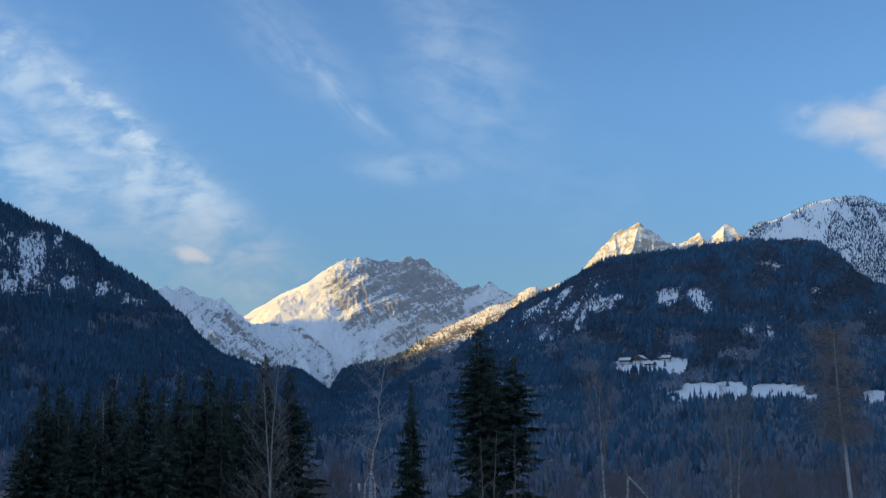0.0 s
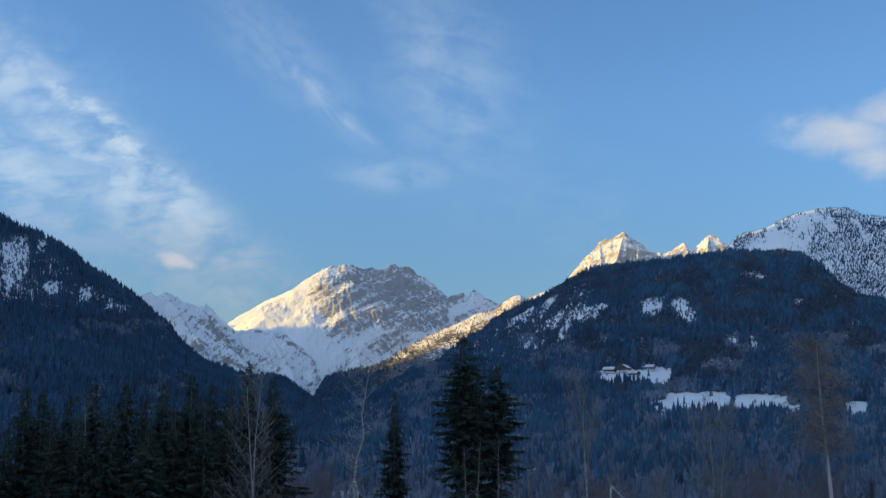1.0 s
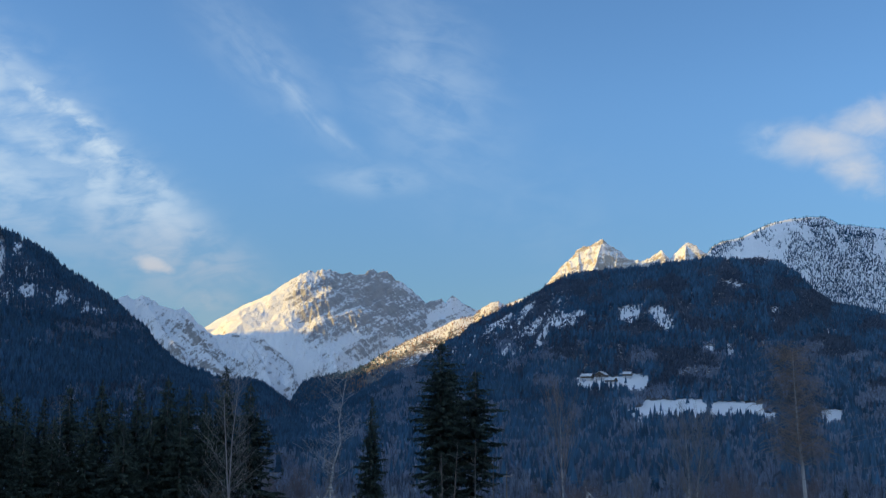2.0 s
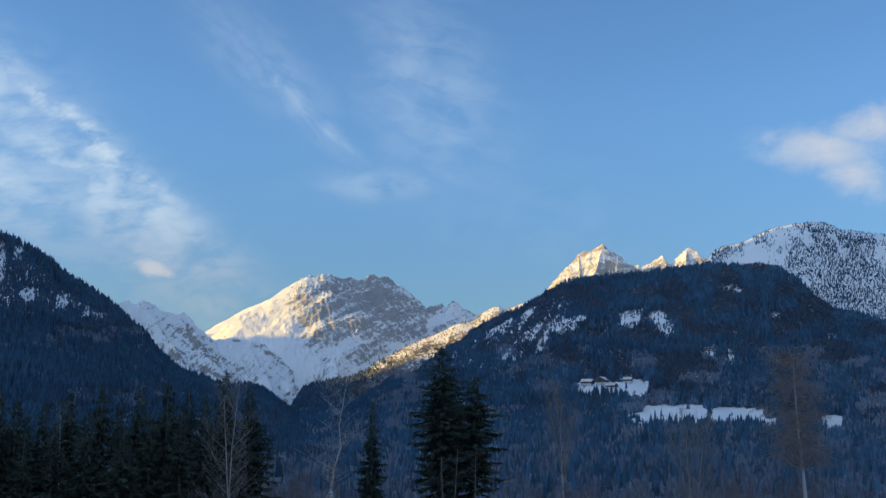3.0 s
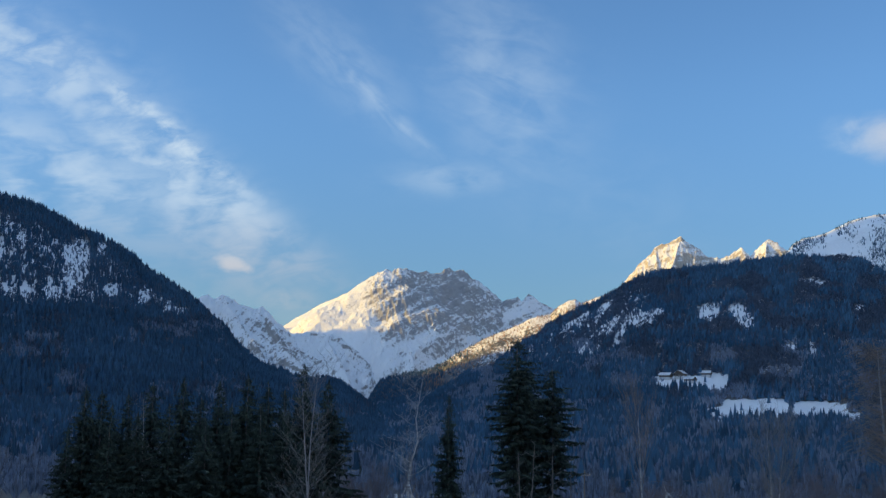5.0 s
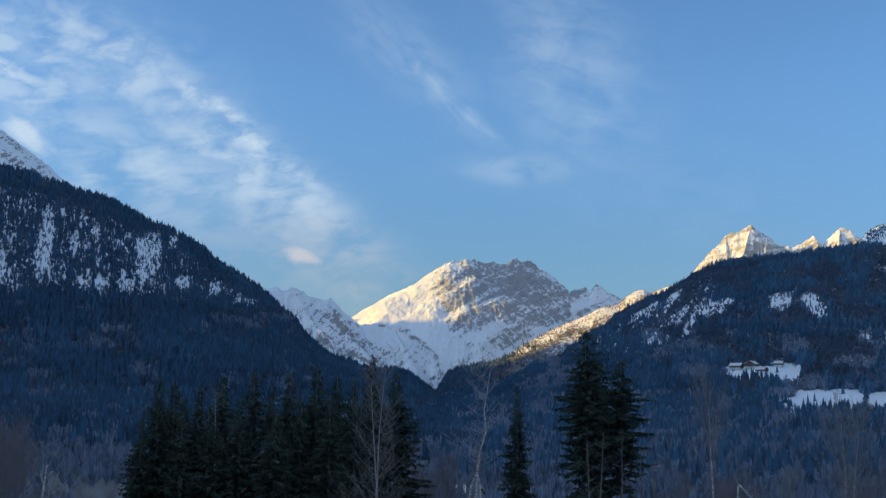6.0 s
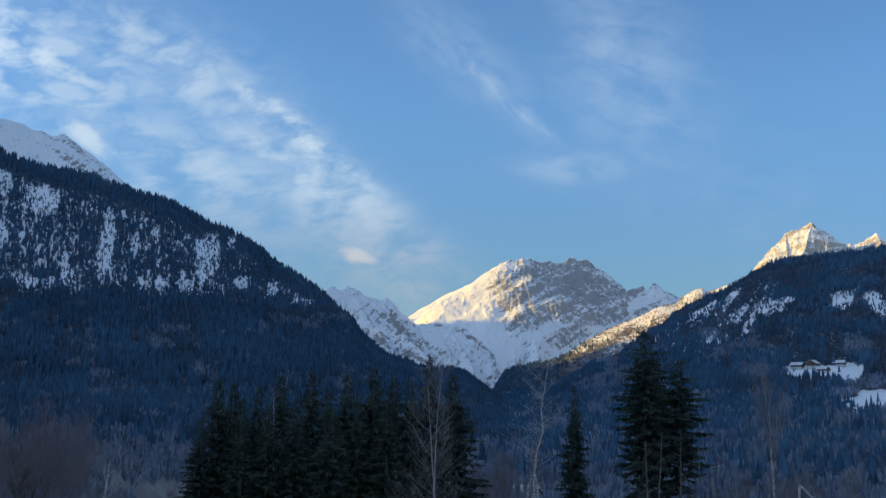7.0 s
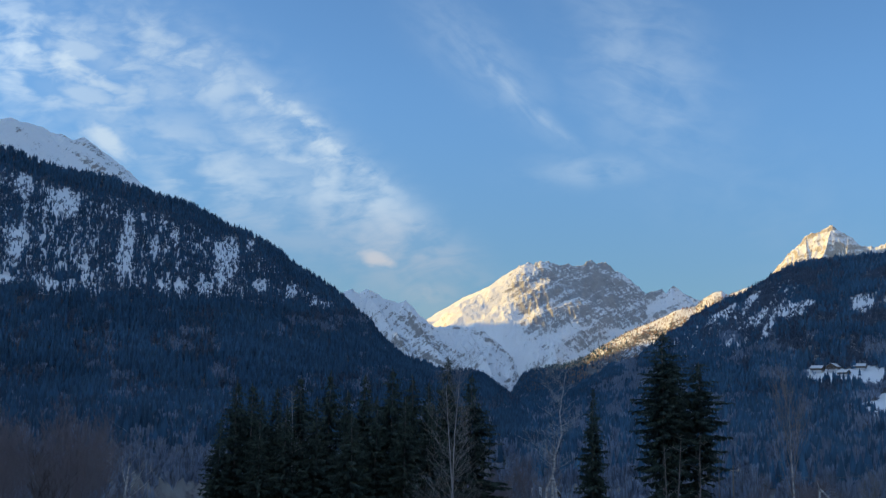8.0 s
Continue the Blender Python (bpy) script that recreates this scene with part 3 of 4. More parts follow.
# snow patches between the trees: bearing, height angle, half-width, half-height, tilt
PATCH_L = [(-24.29, 7.65, 0.45, 1.95, 0.08), (-19.5, 7.0, 0.75, 1.8, 0.1), (-27.2, 9.4, 0.8, 1.0, 0.1), (-29.0, 10.1, 0.5, 0.8, 0), (-29.2, 7.4, 0.6, 1.1, 0), (-29.5, 5.7, 0.5, 0.4, 0),
           (-26.1, 6.3, 0.35, 0.8, 0), (-27.7, 5.6, 0.7, 0.35, 0), (-22.5, 5.75, 0.55, 0.4, 0), (-21.7, 5.7, 0.4, 0.5, 0), (-20.5, 5.7, 0.5, 0.45, 0), (-16.3, 5.75, 0.5, 0.55, 0), (-17.8, 6.0, 0.45, 0.5, 0),
           (-14.8, 5.15, 0.8, 0.3, 0), (-23.0, 7.6, 0.25, 0.7, 0), (-22.0, 8.1, 0.3, 0.5, 0), (-18.4, 7.9, 0.3, 0.5, 0), (-28.3, 2.05, 0.17, 0.2, 0)]
PATCH_R = [(10.9, 5.5, 0.62, 0.66, 0.3), (12.45, 5.3, 0.6, 0.85, -0.35), (8.0, 5.25, 0.75, 0.7, 1.3), (6.7, 4.3, 0.3, 0.7, 0.5), (6.3, 4.8, 0.25, 0.6, 0.5), (4.9, 5.2, 0.3, 0.55, 0.8), (6.0, 5.75, 0.35, 0.45, 0.8),
           (5.5, 5.0, 0.2, 0.6, 0.8), (4.1, 4.7, 0.2, 0.5, 0.8), (15.5, 6.95, 0.7, 0.12, -0.3), (16.1, 6.8, 0.5, 0.14, 0), (17.7, 5.65, 0.32, 0.2, 0), (15.6, 3.75, 0.25, 0.5, -0.3), (14.6, 3.85, 0.5, 0.2, 0), (20.2, 4.6, 0.3, 0.25, 0)]
FIELDS = [(8.75, 2.05, 0.42, 0.42, 0), (9.9, 2.16, 0.9, 0.32, 0), (11.15, 2.12, 0.62, 0.52, 0), (11.2, 0.62, 0.50, 0.40, 0), (12.2, 0.86, 0.75, 0.58, 0), (13.6, 0.86, 1.0, 0.56, 0), (15.8, 0.84, 1.3, 0.50, 0), (17.2, 0.50, 0.75, 0.36, 0), (20.1, 0.55, 0.50, 0.42, 0)]

wooded("mountain_west", "steep dark wooded mountainside with snowy clearings", (-42, -1.0), (780, 3150), left_height, [(a, e, 1.25 * wa, 1.15 * we, t) for a, e, wa, we, t in PATCH_L], band=west_band)
wooded("mountain_east", "dark wooded mountainside with snowy clearings and farm fields", (-6, 34), (500, 3300), right_height,
       [(a, e, 1.25 * wa, 1.15 * we, t) for a, e, wa, we, t in PATCH_R], band=east_band, fields=FIELDS)
wooded("sunlit_ridge", "snowy ridge with larches in warm low sunlight", (-9, 12), (3120, 3950), lit_height, [], 0.06, 10, band=lambda az, el: (0.36 + 0.48 * fbm(az * 3, el * 5, 4, 91) * step(az, -6, 3)) * (1 - 0.22 * step(np.interp(az, *zip(*LIT_RIDGE)) - el, 0.25, 0.8)))
wooded("snow_hill", "rounded snow-covered hilltop with scattered small spruces", (10, 32), (2850, 3900), hill_height, [(20, 9, 40, 20, 0)], 0.08, 10)

rng = np.random.RandomState(11)
noise_at = lambda az, el, s: fbm(az * 1.3, el * 3.0, 3, s)
runs = lambda az, el, k: fbm(az * 6.5, el * 0.9, 3, k) - 0.5
left_gap = lambda az, el: step(blobs(az, el, PATCH_L) + 0.9 * runs(az, el, 5), 0.02, 0.40)
right_gap = lambda az, el: step(blobs(az, el, PATCH_R) + 0.8 * runs(az - 0.6 * el, el, 6), 0.02, 0.34)
left_open = lambda az, el, d: np.clip(0.97 - 0.72 * left_gap(az, el) - 0.40 * step(streaks(az, el, 15) * west_band(az, el), 0.46, 0.62), 0.22, 1)
right_open = lambda az, el, d: np.where(plots(az, el, FIELDS) > 0.02, 0.010, np.clip(0.96 - 0.80 * right_gap(az, el) - 0.55 * step(streaks(az, el, 16, 1.0) * east_band(az, el), 0.49, 0.62), 0.14, 1))
pts, az, el, d = scatter(rng, 84000, (-33, -2), (900, 2740), left_height, left_open)
bare = rng.rand(len(pts)) < np.where(el < 5.0, 0.80 * step(noise_at(az * 0.5, el * 0.5, 8), 0.47, 0.60), 0.22 + 0.25 * step(noise_at(az * 1.5, el, 28), 0.5, 0.6))
tall = rng.uniform(11, 20, len(pts)) * np.where(west_band(az, el) > 0.5, 0.75, 1.0) * (1 - 0.4 * left_gap(az, el))
far_trees("conifer_forest", "dense dark spruce forest covering the steep slope", rng, pts[~bare], tall[~bare], "cone", HAZE_TINT_NEEDLES)
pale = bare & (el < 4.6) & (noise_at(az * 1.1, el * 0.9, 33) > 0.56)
far_trees("bare_woods", "leafless grey-brown broadleaf woods among the spruces", rng, pts[bare & ~pale], rng.uniform(9, 15, (bare & ~pale).sum()), "sheaf", HAZE_TINT_TWIGS)
far_trees("bare_woods", "pale leafless stand of trees among the spruces", rng, pts[pale], rng.uniform(9, 15, pale.sum()), "sheaf", HAZE_PALE_TWIGS, slivers=14)
pts, az, el, d = scatter(rng, 88000, (-5, 26), (1000, 2940), right_height, right_open)
bare = rng.rand(len(pts)) < np.where(el < 0.9, 0.30 + 0.65 * step(noise_at(az * 1.6, el * 1.3, 9), 0.44, 0.60), 0.12 + 0.7 * step(noise_at(az * 0.6, el * 0.5, 9), 0.47, 0.60) + 0.25 * step(noise_at(az * 2.2, el, 19), 0.5, 0.62) + 0.22 * step(az, 9.0, 13.0))
# the haze-paled twigs reach higher here to lift the slope's tone
low = bare & (el < 0.9 + 3.2 * step(noise_at(az * 0.8, el * 0.6, 29), 0.44, 0.56))
tall = rng.uniform(11, 20, len(pts)) * (1 - 0.42 * right_gap(az, el)) * (1 - 0.25 * east_band(az, el))
far_trees("conifer_forest", "dense conifer forest covering the mountainside, paler haze put into its colour", rng, pts[~bare], tall[~bare], "cone", HAZE_PALE_NEEDLES)
far_trees("bare_woods", "leafless grey-brown broadleaf woods high on the mountainside", rng, pts[bare & ~low], rng.uniform(9, 16, (bare & ~low).sum()), "sheaf", HAZE_TINT_TWIGS)
far_trees("bare_woods", "leafless woods along the valley side, pale from haze put into their colour", rng, pts[low], rng.uniform(9, 16, low.sum()), "sheaf", HAZE_PALE_TWIGS)
for side, span, height, count in (("western", (-32, -3), left_height, 4200), ("eastern", (-5, 24), right_height, 3600)):
    pts, az, el, d = scatter(rng, count, span, (560, 1050) if side == "eastern" else (800, 1150), height, lambda az, el, d: 0.9 + 0 * az)
    bare = rng.rand(len(pts)) < 0.06 + 0.8 * step(noise_at(az * 1.6, el * 1.5, 23), 0.47, 0.58)
    far_trees("conifer_forest", "conifers along the foot of the %s slope" % side, rng, pts[~bare], rng.uniform(10, 18, (~bare).sum()), "cone", HAZE_PALE_NEEDLES if side == "eastern" else HAZE_TINT_NEEDLES)
    far_trees("bare_woods", "leafless grey-brown woods at the foot of the %s slope" % side, rng, pts[bare], rng.uniform(9, 17, bare.sum()), "sheaf", HAZE_PALE_TWIGS, slivers=26)
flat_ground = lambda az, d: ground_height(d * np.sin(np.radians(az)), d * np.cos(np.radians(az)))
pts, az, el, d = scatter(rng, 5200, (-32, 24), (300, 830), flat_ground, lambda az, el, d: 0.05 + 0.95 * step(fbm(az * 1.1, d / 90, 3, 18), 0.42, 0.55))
far_trees("bare_woods", "leafless brown thicket along the valley floor", rng, pts, rng.uniform(6, 13, len(pts)), "sheaf", HAZE_PALE_TWIGS, slivers=40)
pts, az, el, d = scatter(rng, 17000, (-7, 8), (3160, 3660), lit_height, lambda az, el, d: np.where(az < -1.9, 0.85, np.where(noise_at(az * 2, el * 2, 3) > 0.48, 0.62, 0.22)))
dark = az + 1.4 * rng.randn(len(az)) < -1.6
far_trees("larch_forest", "sparse russet larches on a sunlit snowy ridge", rng, pts[~dark], rng.uniform(4, 9, (~dark).sum()), "cone", FAR_LARCH)
far_trees("conifer_forest", "dark spruces on the low end of the ridge", rng, pts[dark], rng.uniform(8, 14, dark.sum()), "cone", HAZE_TINT_NEEDLES)
pts, az, el, d = scatter(rng, 38000, (13, 27), (2950, 3500), hill_height, lambda az, el, d: (0.05 + 0.85 * step(0.55 * noise_at(az * 1.0, el * 0.5, 12) + 0.45 * noise_at(az * 4 + el * 1.5, el * 0.7, 13) + 0.15 * step(az, 16.5, 20.5) - 0.05 + 0.16 * step(az, 18.4, 20.0) * (1 - step(el, 7.2, 8.6)), 0.47, 0.57)) * np.where((az < 17.2) & (az > 15.4) & (el < 9.0), 0.12, 1.0) * (1 - 0.72 * step(el - np.interp(az, *zip(*SNOW_HILL)), -0.5, -0.1)) + 0.42 * (az < 16.4) * step(el - np.interp(az, *zip(*SNOW_HILL)), -0.75, -0.35) * (noise_at(az * 3 + el * 3, el * 5, 14) > 0.5))
far_trees("scattered_spruces", "small dark spruces dotted over a snowy hilltop", rng, pts, rng.uniform(3.5, 9, len(pts)), "cone", HAZE_TINT_NEEDLES)

# ---- unseen mountains added to close the valley and keep the sun off it ----
def closing_range(label, lines, x_range, y_range, steep, seed):
    x, y = np.meshgrid(np.arange(*x_range, 40.0), np.arange(*y_range, 40.0), indexing="ij")
    z = np.maximum(tents(x, y, [(line, 1.0, 1.0) for line in lines], steep, 40, seed), -60)
    me = mesh_of("mountain_range", np.stack([x, y, z], -1).reshape(-1, 3), grid_faces(*x.shape), GREY_SNOW)
    return tagged(new("mountain_range", me), label, "mountain", kind="structure")


# ridge heights are set by where this unseen range's shadow edge must fall
closing_range("unseen high snowy range added to shade the valley from the low sun", [
    [(-3300, -2600, 1600), (-3300, -800, 1950), (-3250, 900, 2150), (-3250, 2530, 2240), (-3240, 2800, 1200), (-3200, 3330, 1000), (-3200, 3560, 1270), (-3200, 3690, 1240), (-3200, 3850, 1060), (-3200, 4070, 990), (-3200, 4800, 1010)],
], (-5000, -900), (-3400, 5600), 1.65, 8)
closing_range("snowy range closing the valley", [
    [(-2700, -2600, 1300), (-800, -3000, 900), (900, -2900, 1000), (2600, -2000, 900), (2900, 200, 800), (2700, 1700, 700)],
], (-2700, 4000), (-4000, 2300), 0.7, 9)

# ---- foreground trees ----


def tube(verts, faces, pts, radii, sides=5):
    """Adds a tapered tube along points to plain lists."""
    start = len(verts)
    for i, (p, rad) in enumerate(zip(pts, radii)):
        a, b = pts[max(0, i - 1)], pts[min(len(pts) - 1, i + 1)]
        t = (Vector(b) - Vector(a)).normalized()
        u = t.orthogonal().normalized()
        if abs(t.z) > 0.3:
            u = (Vector((1, 0, 0)) - t * t.x).normalized()
        v = t.cross(u)
        for k in range(sides):
            c = 6.28318 * k / sides
            q = Vector(p) + (u * math.cos(c) + v * math.sin(c)) * rad
            verts.append((q.x, q.y, q.z))
    for i in range(len(pts) - 1):
        for k in range(sides):
            a, b = start + i * sides + k, start + i * sides + (k + 1) % sides
            faces.append((a, b, b + sides, a + sides))


def from_lists(name, verts, faces, mat):
    me = bpy.data.meshes.new(name)
    me.from_pydata(verts, [], faces)
    me.polygons.foreach_set("use_smooth", [True] * len(me.polygons))
    me.materials.append(mat)
    return me


def spruce_meshes(seed, h, spread, bare_to, ragged=0.25, droop=0.35, cap=0.78, thin=0.08, fine=1.0):
    """Trunk and crown of one spruce: whorls of drooping boughs hung with needle sprays, sparser towards the foot."""
    rnd = random.Random(seed)
    verts, faces = [], []
    pts = [(0.10 * math.sin(0.3 * k + seed), 0.10 * math.cos(0.4 * k), h * k / 12) for k in range(13)]
    tube(verts, faces, pts, [0.010 * h * (1 - 0.93 * k / 12) + 0.01 for k in range(13)], 7)
    # dead lower boughs
    for k in range(int(60 * bare_to) + 6):
        z = h * rnd.uniform(0.08, bare_to + 0.12)
        t, ln = rnd.uniform(0, 6.283), spread * rnd.uniform(0.25, 0.7)
        tube(verts, faces, [(0, 0, z), (ln * 0.6 * math.cos(t), ln * 0.6 * math.sin(t), z - 0.1), (ln * math.cos(t), ln * math.sin(t), z - 0.45)], [0.035, 0.02, 0.006], 3)
    trunk = from_lists("trunk", verts, faces, BARK)
    cv, cf = [], []
    z = h * bare_to
    lobes = [rnd.uniform(0.72, 1.12) for k in range(9)]
    while z < h - 0.15:
        f = (z - h * bare_to) / (h * (1 - bare_to))
        slim = 0.5 + 0.5 * (1 - f)
        whorl = rnd.uniform(1 - 0.8 * ragged, 1 + 0.5 * ragged)
        reach = spread * min(cap, (1 - f) ** (0.62 if cap > 0.7 else 0.46)) * min(1.0, 0.7 + 2.0 * f) * whorl + 0.08
        n = 8 if f < 0.85 else 5
        turn = rnd.uniform(0, 6.283)
        for k in range(n):
            t = turn + 6.283 * k / n + rnd.uniform(-0.35, 0.35)
            ln = reach * (1 + rnd.uniform(-ragged * 1.8, ragged)) * lobes[int(1.43 * (t % 6.283)) % 9]
            if rnd.random() < 0.06 + thin * max(0.0, 1.4 - 2.4 * f):
                continue
            ct, st = math.cos(t), math.sin(t)
            sag = droop * ln * rnd.uniform(0.3, 1.6) * (1 - 1.1 * f)
            root = z + rnd.uniform(-0.45, 0.45) * (1 - f)
            steps = max(2, int(ln / (0.21 / fine)))
            for i in range(steps):
                s = (i + 0.6) / steps
                if s < 0.25 and rnd.random() < 0.5:
                    continue
                px, pz = ln * s, root - sag * s + 0.45 * sag * s ** 3 + rnd.uniform(-0.06, 0.06)
                width = (0.14 + 0.17 * ln * (1 - s) ** 0.7) * rnd.uniform(0.5, 1.4) * slim
                hang = (0.22 + 0.34 * (1 - s)) * rnd.uniform(0.3, 1.9) * slim
                for side in (-1, 1):
                    for fan in (0.3, 0.8, 1.4)[:3 if fine > 0.9 else 2]:
                        o = len(cv)
                        reach_out = width * rnd.uniform(0.6, 1.2)
                        bx, by = px * ct, px * st
                        tx, ty = (px + fan * reach_out) * ct - side * reach_out * st, (px + fan * reach_out) * st + side * reach_out * ct
                        dx, dz = rnd.uniform(0.25, 0.65), rnd.uniform(0.5, 1.2)
                        cv += [(bx - 0.05 * ct, by - 0.05 * st, pz + 0.04), (tx, ty, pz - 0.35 * hang), (bx + dx * (tx - bx) + 0.06 * ct, by + dx * (ty - by) + 0.06 * st, pz - dz * hang)]
                        cf.append((o, o + 1, o + 2))
        z += rnd.uniform(0.24, 0.42) * (1.2 - 0.55 * f) / fine
    # leader
    for k in range(10):
        o, t = len(cv), rnd.uniform(0, 6.283)
        zz = h - 0.9 + 0.1 * k
        cv += [(0, 0, zz + 0.35), (0.16 * math.cos(t) * (1 - 0.07 * k), 0.16 * math.sin(t), zz), (-0.05 * math.sin(t), 0.05 * math.cos(t), zz - 0.1)]
        cf.append((o, o + 1, o + 2))
    crown = from_lists("crown", cv, cf, NEEDLES)
    return trunk, crown


def ground_at(x, y):
    return float(ground_height(np.array(x), np.array(y)))


def stand(az, d):
    x, y = d * math.sin(radians(az)), d * math.cos(radians(az))
    return x, y, ground_at(x, y)


def tree_thing(name, label, category, group, az, d, parts, turn=0.0, size=(1, 1, 1)):
    ob = new(name)
    x, y, z = stand(az, d)
    ob.matrix_world = pose(x, y, z - 0.15, 0, 0, turn) @ Matrix.Diagonal((*size, 1))
    for nm, me in parts:
        part(nm, me, None, ob)
    return tagged(ob, label, category, group)


def top_height(az, el, d):
    x, y, z = stand(az, d)
    return EYE + d * math.tan(radians(el)) - z


SHAPES = [spruce_meshes(k, 20.0, sp, b, 0.32) for k, sp, b in ((1, 3.9, 0.06), (2, 3.5, 0.08), (3, 4.2, 0.05))]
YOUNG = [spruce_meshes(k, 20.0, sp, 0.05, fine=0.55) for k, sp in ((4, 4.3), (5, 4.8))]
TALL = [spruce_meshes(7, 24.0, 4.5, 0.16, 0.40, 0.50, 0.58, 0.60), spruce_meshes(8, 22.0, 4.7, 0.18, 0.45, 0.45, 0.62, 0.64)]
# bearing, top's height angle, distance, shape
GROVE = [(-18.69, 1.56, 112, 0), (-18.0, 1.36, 118, 2), (-16.8, 1.2, 120, 1), (-15.68, 1.8, 116, 2), (-14.27, 2.0, 112, 0), (-12.58, 1.9, 117, 1), (-11.27, 2.27, 112, 2), (-10.3, 1.9, 118, 0), (-8.6, 2.85, 116, 1), (-7.4, 2.05, 118, 2),
         (-17.5, 0.7, 124, 2), (-13.4, 1.2, 124, 0), (-9.5, 1.6, 124, 1), (-14.9, 0.8, 106, 1), (-12.0, 0.9, 107, 0), (-19.4, -0.3, 110, 1), (-16.3, 0.4, 106, 0), (-10.6, 0.9, 106, 1), (-13.2, 0.2, 103, 2), (-17.6, -0.2, 106, 1), (-9.3, 0.6, 108, 2)]
for i, (az, el, d, k) in enumerate(GROVE):
    s = top_height(az, el, d) / 20.0
    trunk_me, crown_me = SHAPES[k]
    tree_thing("spruce_tree", "tall dark green spruce in a dense grove", "tree", "spruce grove", az, d, [("trunk", trunk_me), ("crown", crown_me)], 67 * i, (s, s, s))
s = top_height(-1.54, 1.52, 118) / 20.0
tree_thing("spruce_tree", "slender dark spruce standing alone", "tree", "", -1.54, 118, [("trunk", SHAPES[1][0]), ("crown", SHAPES[1][1])], 20, (0.66 * s, 0.66 * s, s))
for az, el, d, (tm, cm), h, turn in ((1.77, 4.25, 120, TALL[0], 24.0, 0), (3.42, 2.85, 124, TALL[1], 22.0, 130), (2.3, 2.6, 127, TALL[1], 22.0, 250)):
    s = top_height(az, el, d) / h
    tree_thing("spruce_tree", "tall ragged spruce with bare lower trunk", "tree", "spruce clump", az, d, [("trunk", tm), ("crown", cm)], turn, (s, s, s))


def bare_meshes(seed, h, lean=0.0, spread=0.34, trunk_r=0.016, forks=1, upright=0.75, levels=4, bark=None, twig=None, crook=0.05, start=0.25, droop=0.0, count=(5, 4, 4, 3), bends=None, stems=()):
    """Trunk and branches of a leafless tree, grown level by level."""
    rnd = random.Random(seed)
    tv, tf, bv, bf = [], [], [], []

    def grow(p, dirn, length, rad, level):
        segs = 7 if level == 0 else (5 if level == 1 else 3)
        pts, radii = [Vector(p)], [rad]
        dv = Vector(dirn).normalized()
        for i in range(segs):
            bend = Vector((rnd.gauss(0, crook), rnd.gauss(0, crook), rnd.gauss(0, crook * 0.5) + (0.05 if level else 0.0) - (droop if level > 1 else 0)))
            dv = (dv + bend * (1 + level)).normalized()
            pts.append(pts[-1] + dv * length / segs)
            radii.append(max(rad * (1 - 0.86 * (i + 1) / segs), 0.007))
        if level == 0 and bends:
            segs = 40
            pts = [Vector((np.interp(i / segs, *zip(*bends)) + rnd.gauss(0, 0.05), 0.12 * math.sin(0.4 * i), length * i / segs)) for i in range(segs + 1)]
            radii = [max(rad * (1 - 0.86 * i / segs) * rnd.uniform(0.8, 1.25), 0.02) for i in range(segs + 1)]
            for side, joint in stems:
                tube(tv, tf, [(side, 0.1, 0), (0.75 * side, 0.05, joint * 0.55 * length), (0.5 * side, 0, joint * 0.88 * length), tuple(pts[int(joint * segs)])], [0.8 * rad, 0.7 * rad, 0.6 * rad, 0.4 * rad])
        tube(tv if level == 0 else bv, tf if level == 0 else bf, pts, radii, 6 if level == 0 else (4 if level == 1 else 3))
        if level >= levels:
            return
        many = count[level] * (3 if level == 0 else 1)
        for i in range(many):
            s = start + (1 - start) * (i + rnd.random()) / many if level == 0 else 0.25 + 0.75 * (i + rnd.random()) / many
            k = min(int(s * segs), segs - 1)
            q = pts[k].lerp(pts[k + 1], s * segs - k)
            t = rnd.uniform(0, 6.283)
            out = Vector((math.cos(t), math.sin(t), 0))
            along = (pts[k + 1] - pts[k]).normalized()
            nd = along * upright + out * (1 - upright) * 1.8
            ln = length * spread * (1.15 - 0.6 * s) * rnd.uniform(0.7, 1.3) if level == 0 else length * rnd.uniform(0.4, 0.65)
            grow(q, nd, ln, max(radii[k] * 0.36, 0.007), level + 1)

    for k in range(forks):
        t = 6.283 * k / forks + seed
        tilt = 0.012 * (forks > 1)
        grow((0.40 * (forks > 1) * math.cos(t), 0.40 * (forks > 1) * math.sin(t), 0), (math.cos(t) * tilt + lean, math.sin(t) * tilt, 1), h * (1 - 0.07 * k), trunk_r * h, 0)
    return from_lists("trunk", tv, tf, bark or PALE_BARK), from_lists("crown", bv, bf, twig or TWIGS)


def bare_tree(label, az, el, d, seed, name="bare_tree", group="bare trees", turn=0.0, **kw):
    h = top_height(az, el, d)
    t, b = bare_meshes(seed, h * 0.93, **kw)
    return tree_thing(name, label, "tree", group, az, d, [("trunk", t), ("crown", b)], turn)


bare_tree("tall leafless tree with two pale trunks before the spruces", -8.15, 3.5, 100, 4, forks=2, bark=PALE_BARK, spread=0.20, trunk_r=0.0056, start=0.12, upright=0.55, count=(8, 6, 4, 0), levels=3, crook=0.022)
bare_tree("crooked leafless birch with a white trunk forked at the foot", -3.5, 3.1, 105, 9, name="birch_tree", bark=BIRCH, twig=BIRCH, spread=0.15, trunk_r=0.0088, start=0.55, upright=0.46, count=(8, 5, 4, 0), levels=3,
          bends=[(0, 0.0), (0.52, 0.0), (0.62, 0.31), (0.69, 0.60), (0.73, 0.80), (0.80, 0.70), (0.87, 0.79), (1.0, 1.2)], stems=((-0.9, 0.56), (0.75, 0.56)))
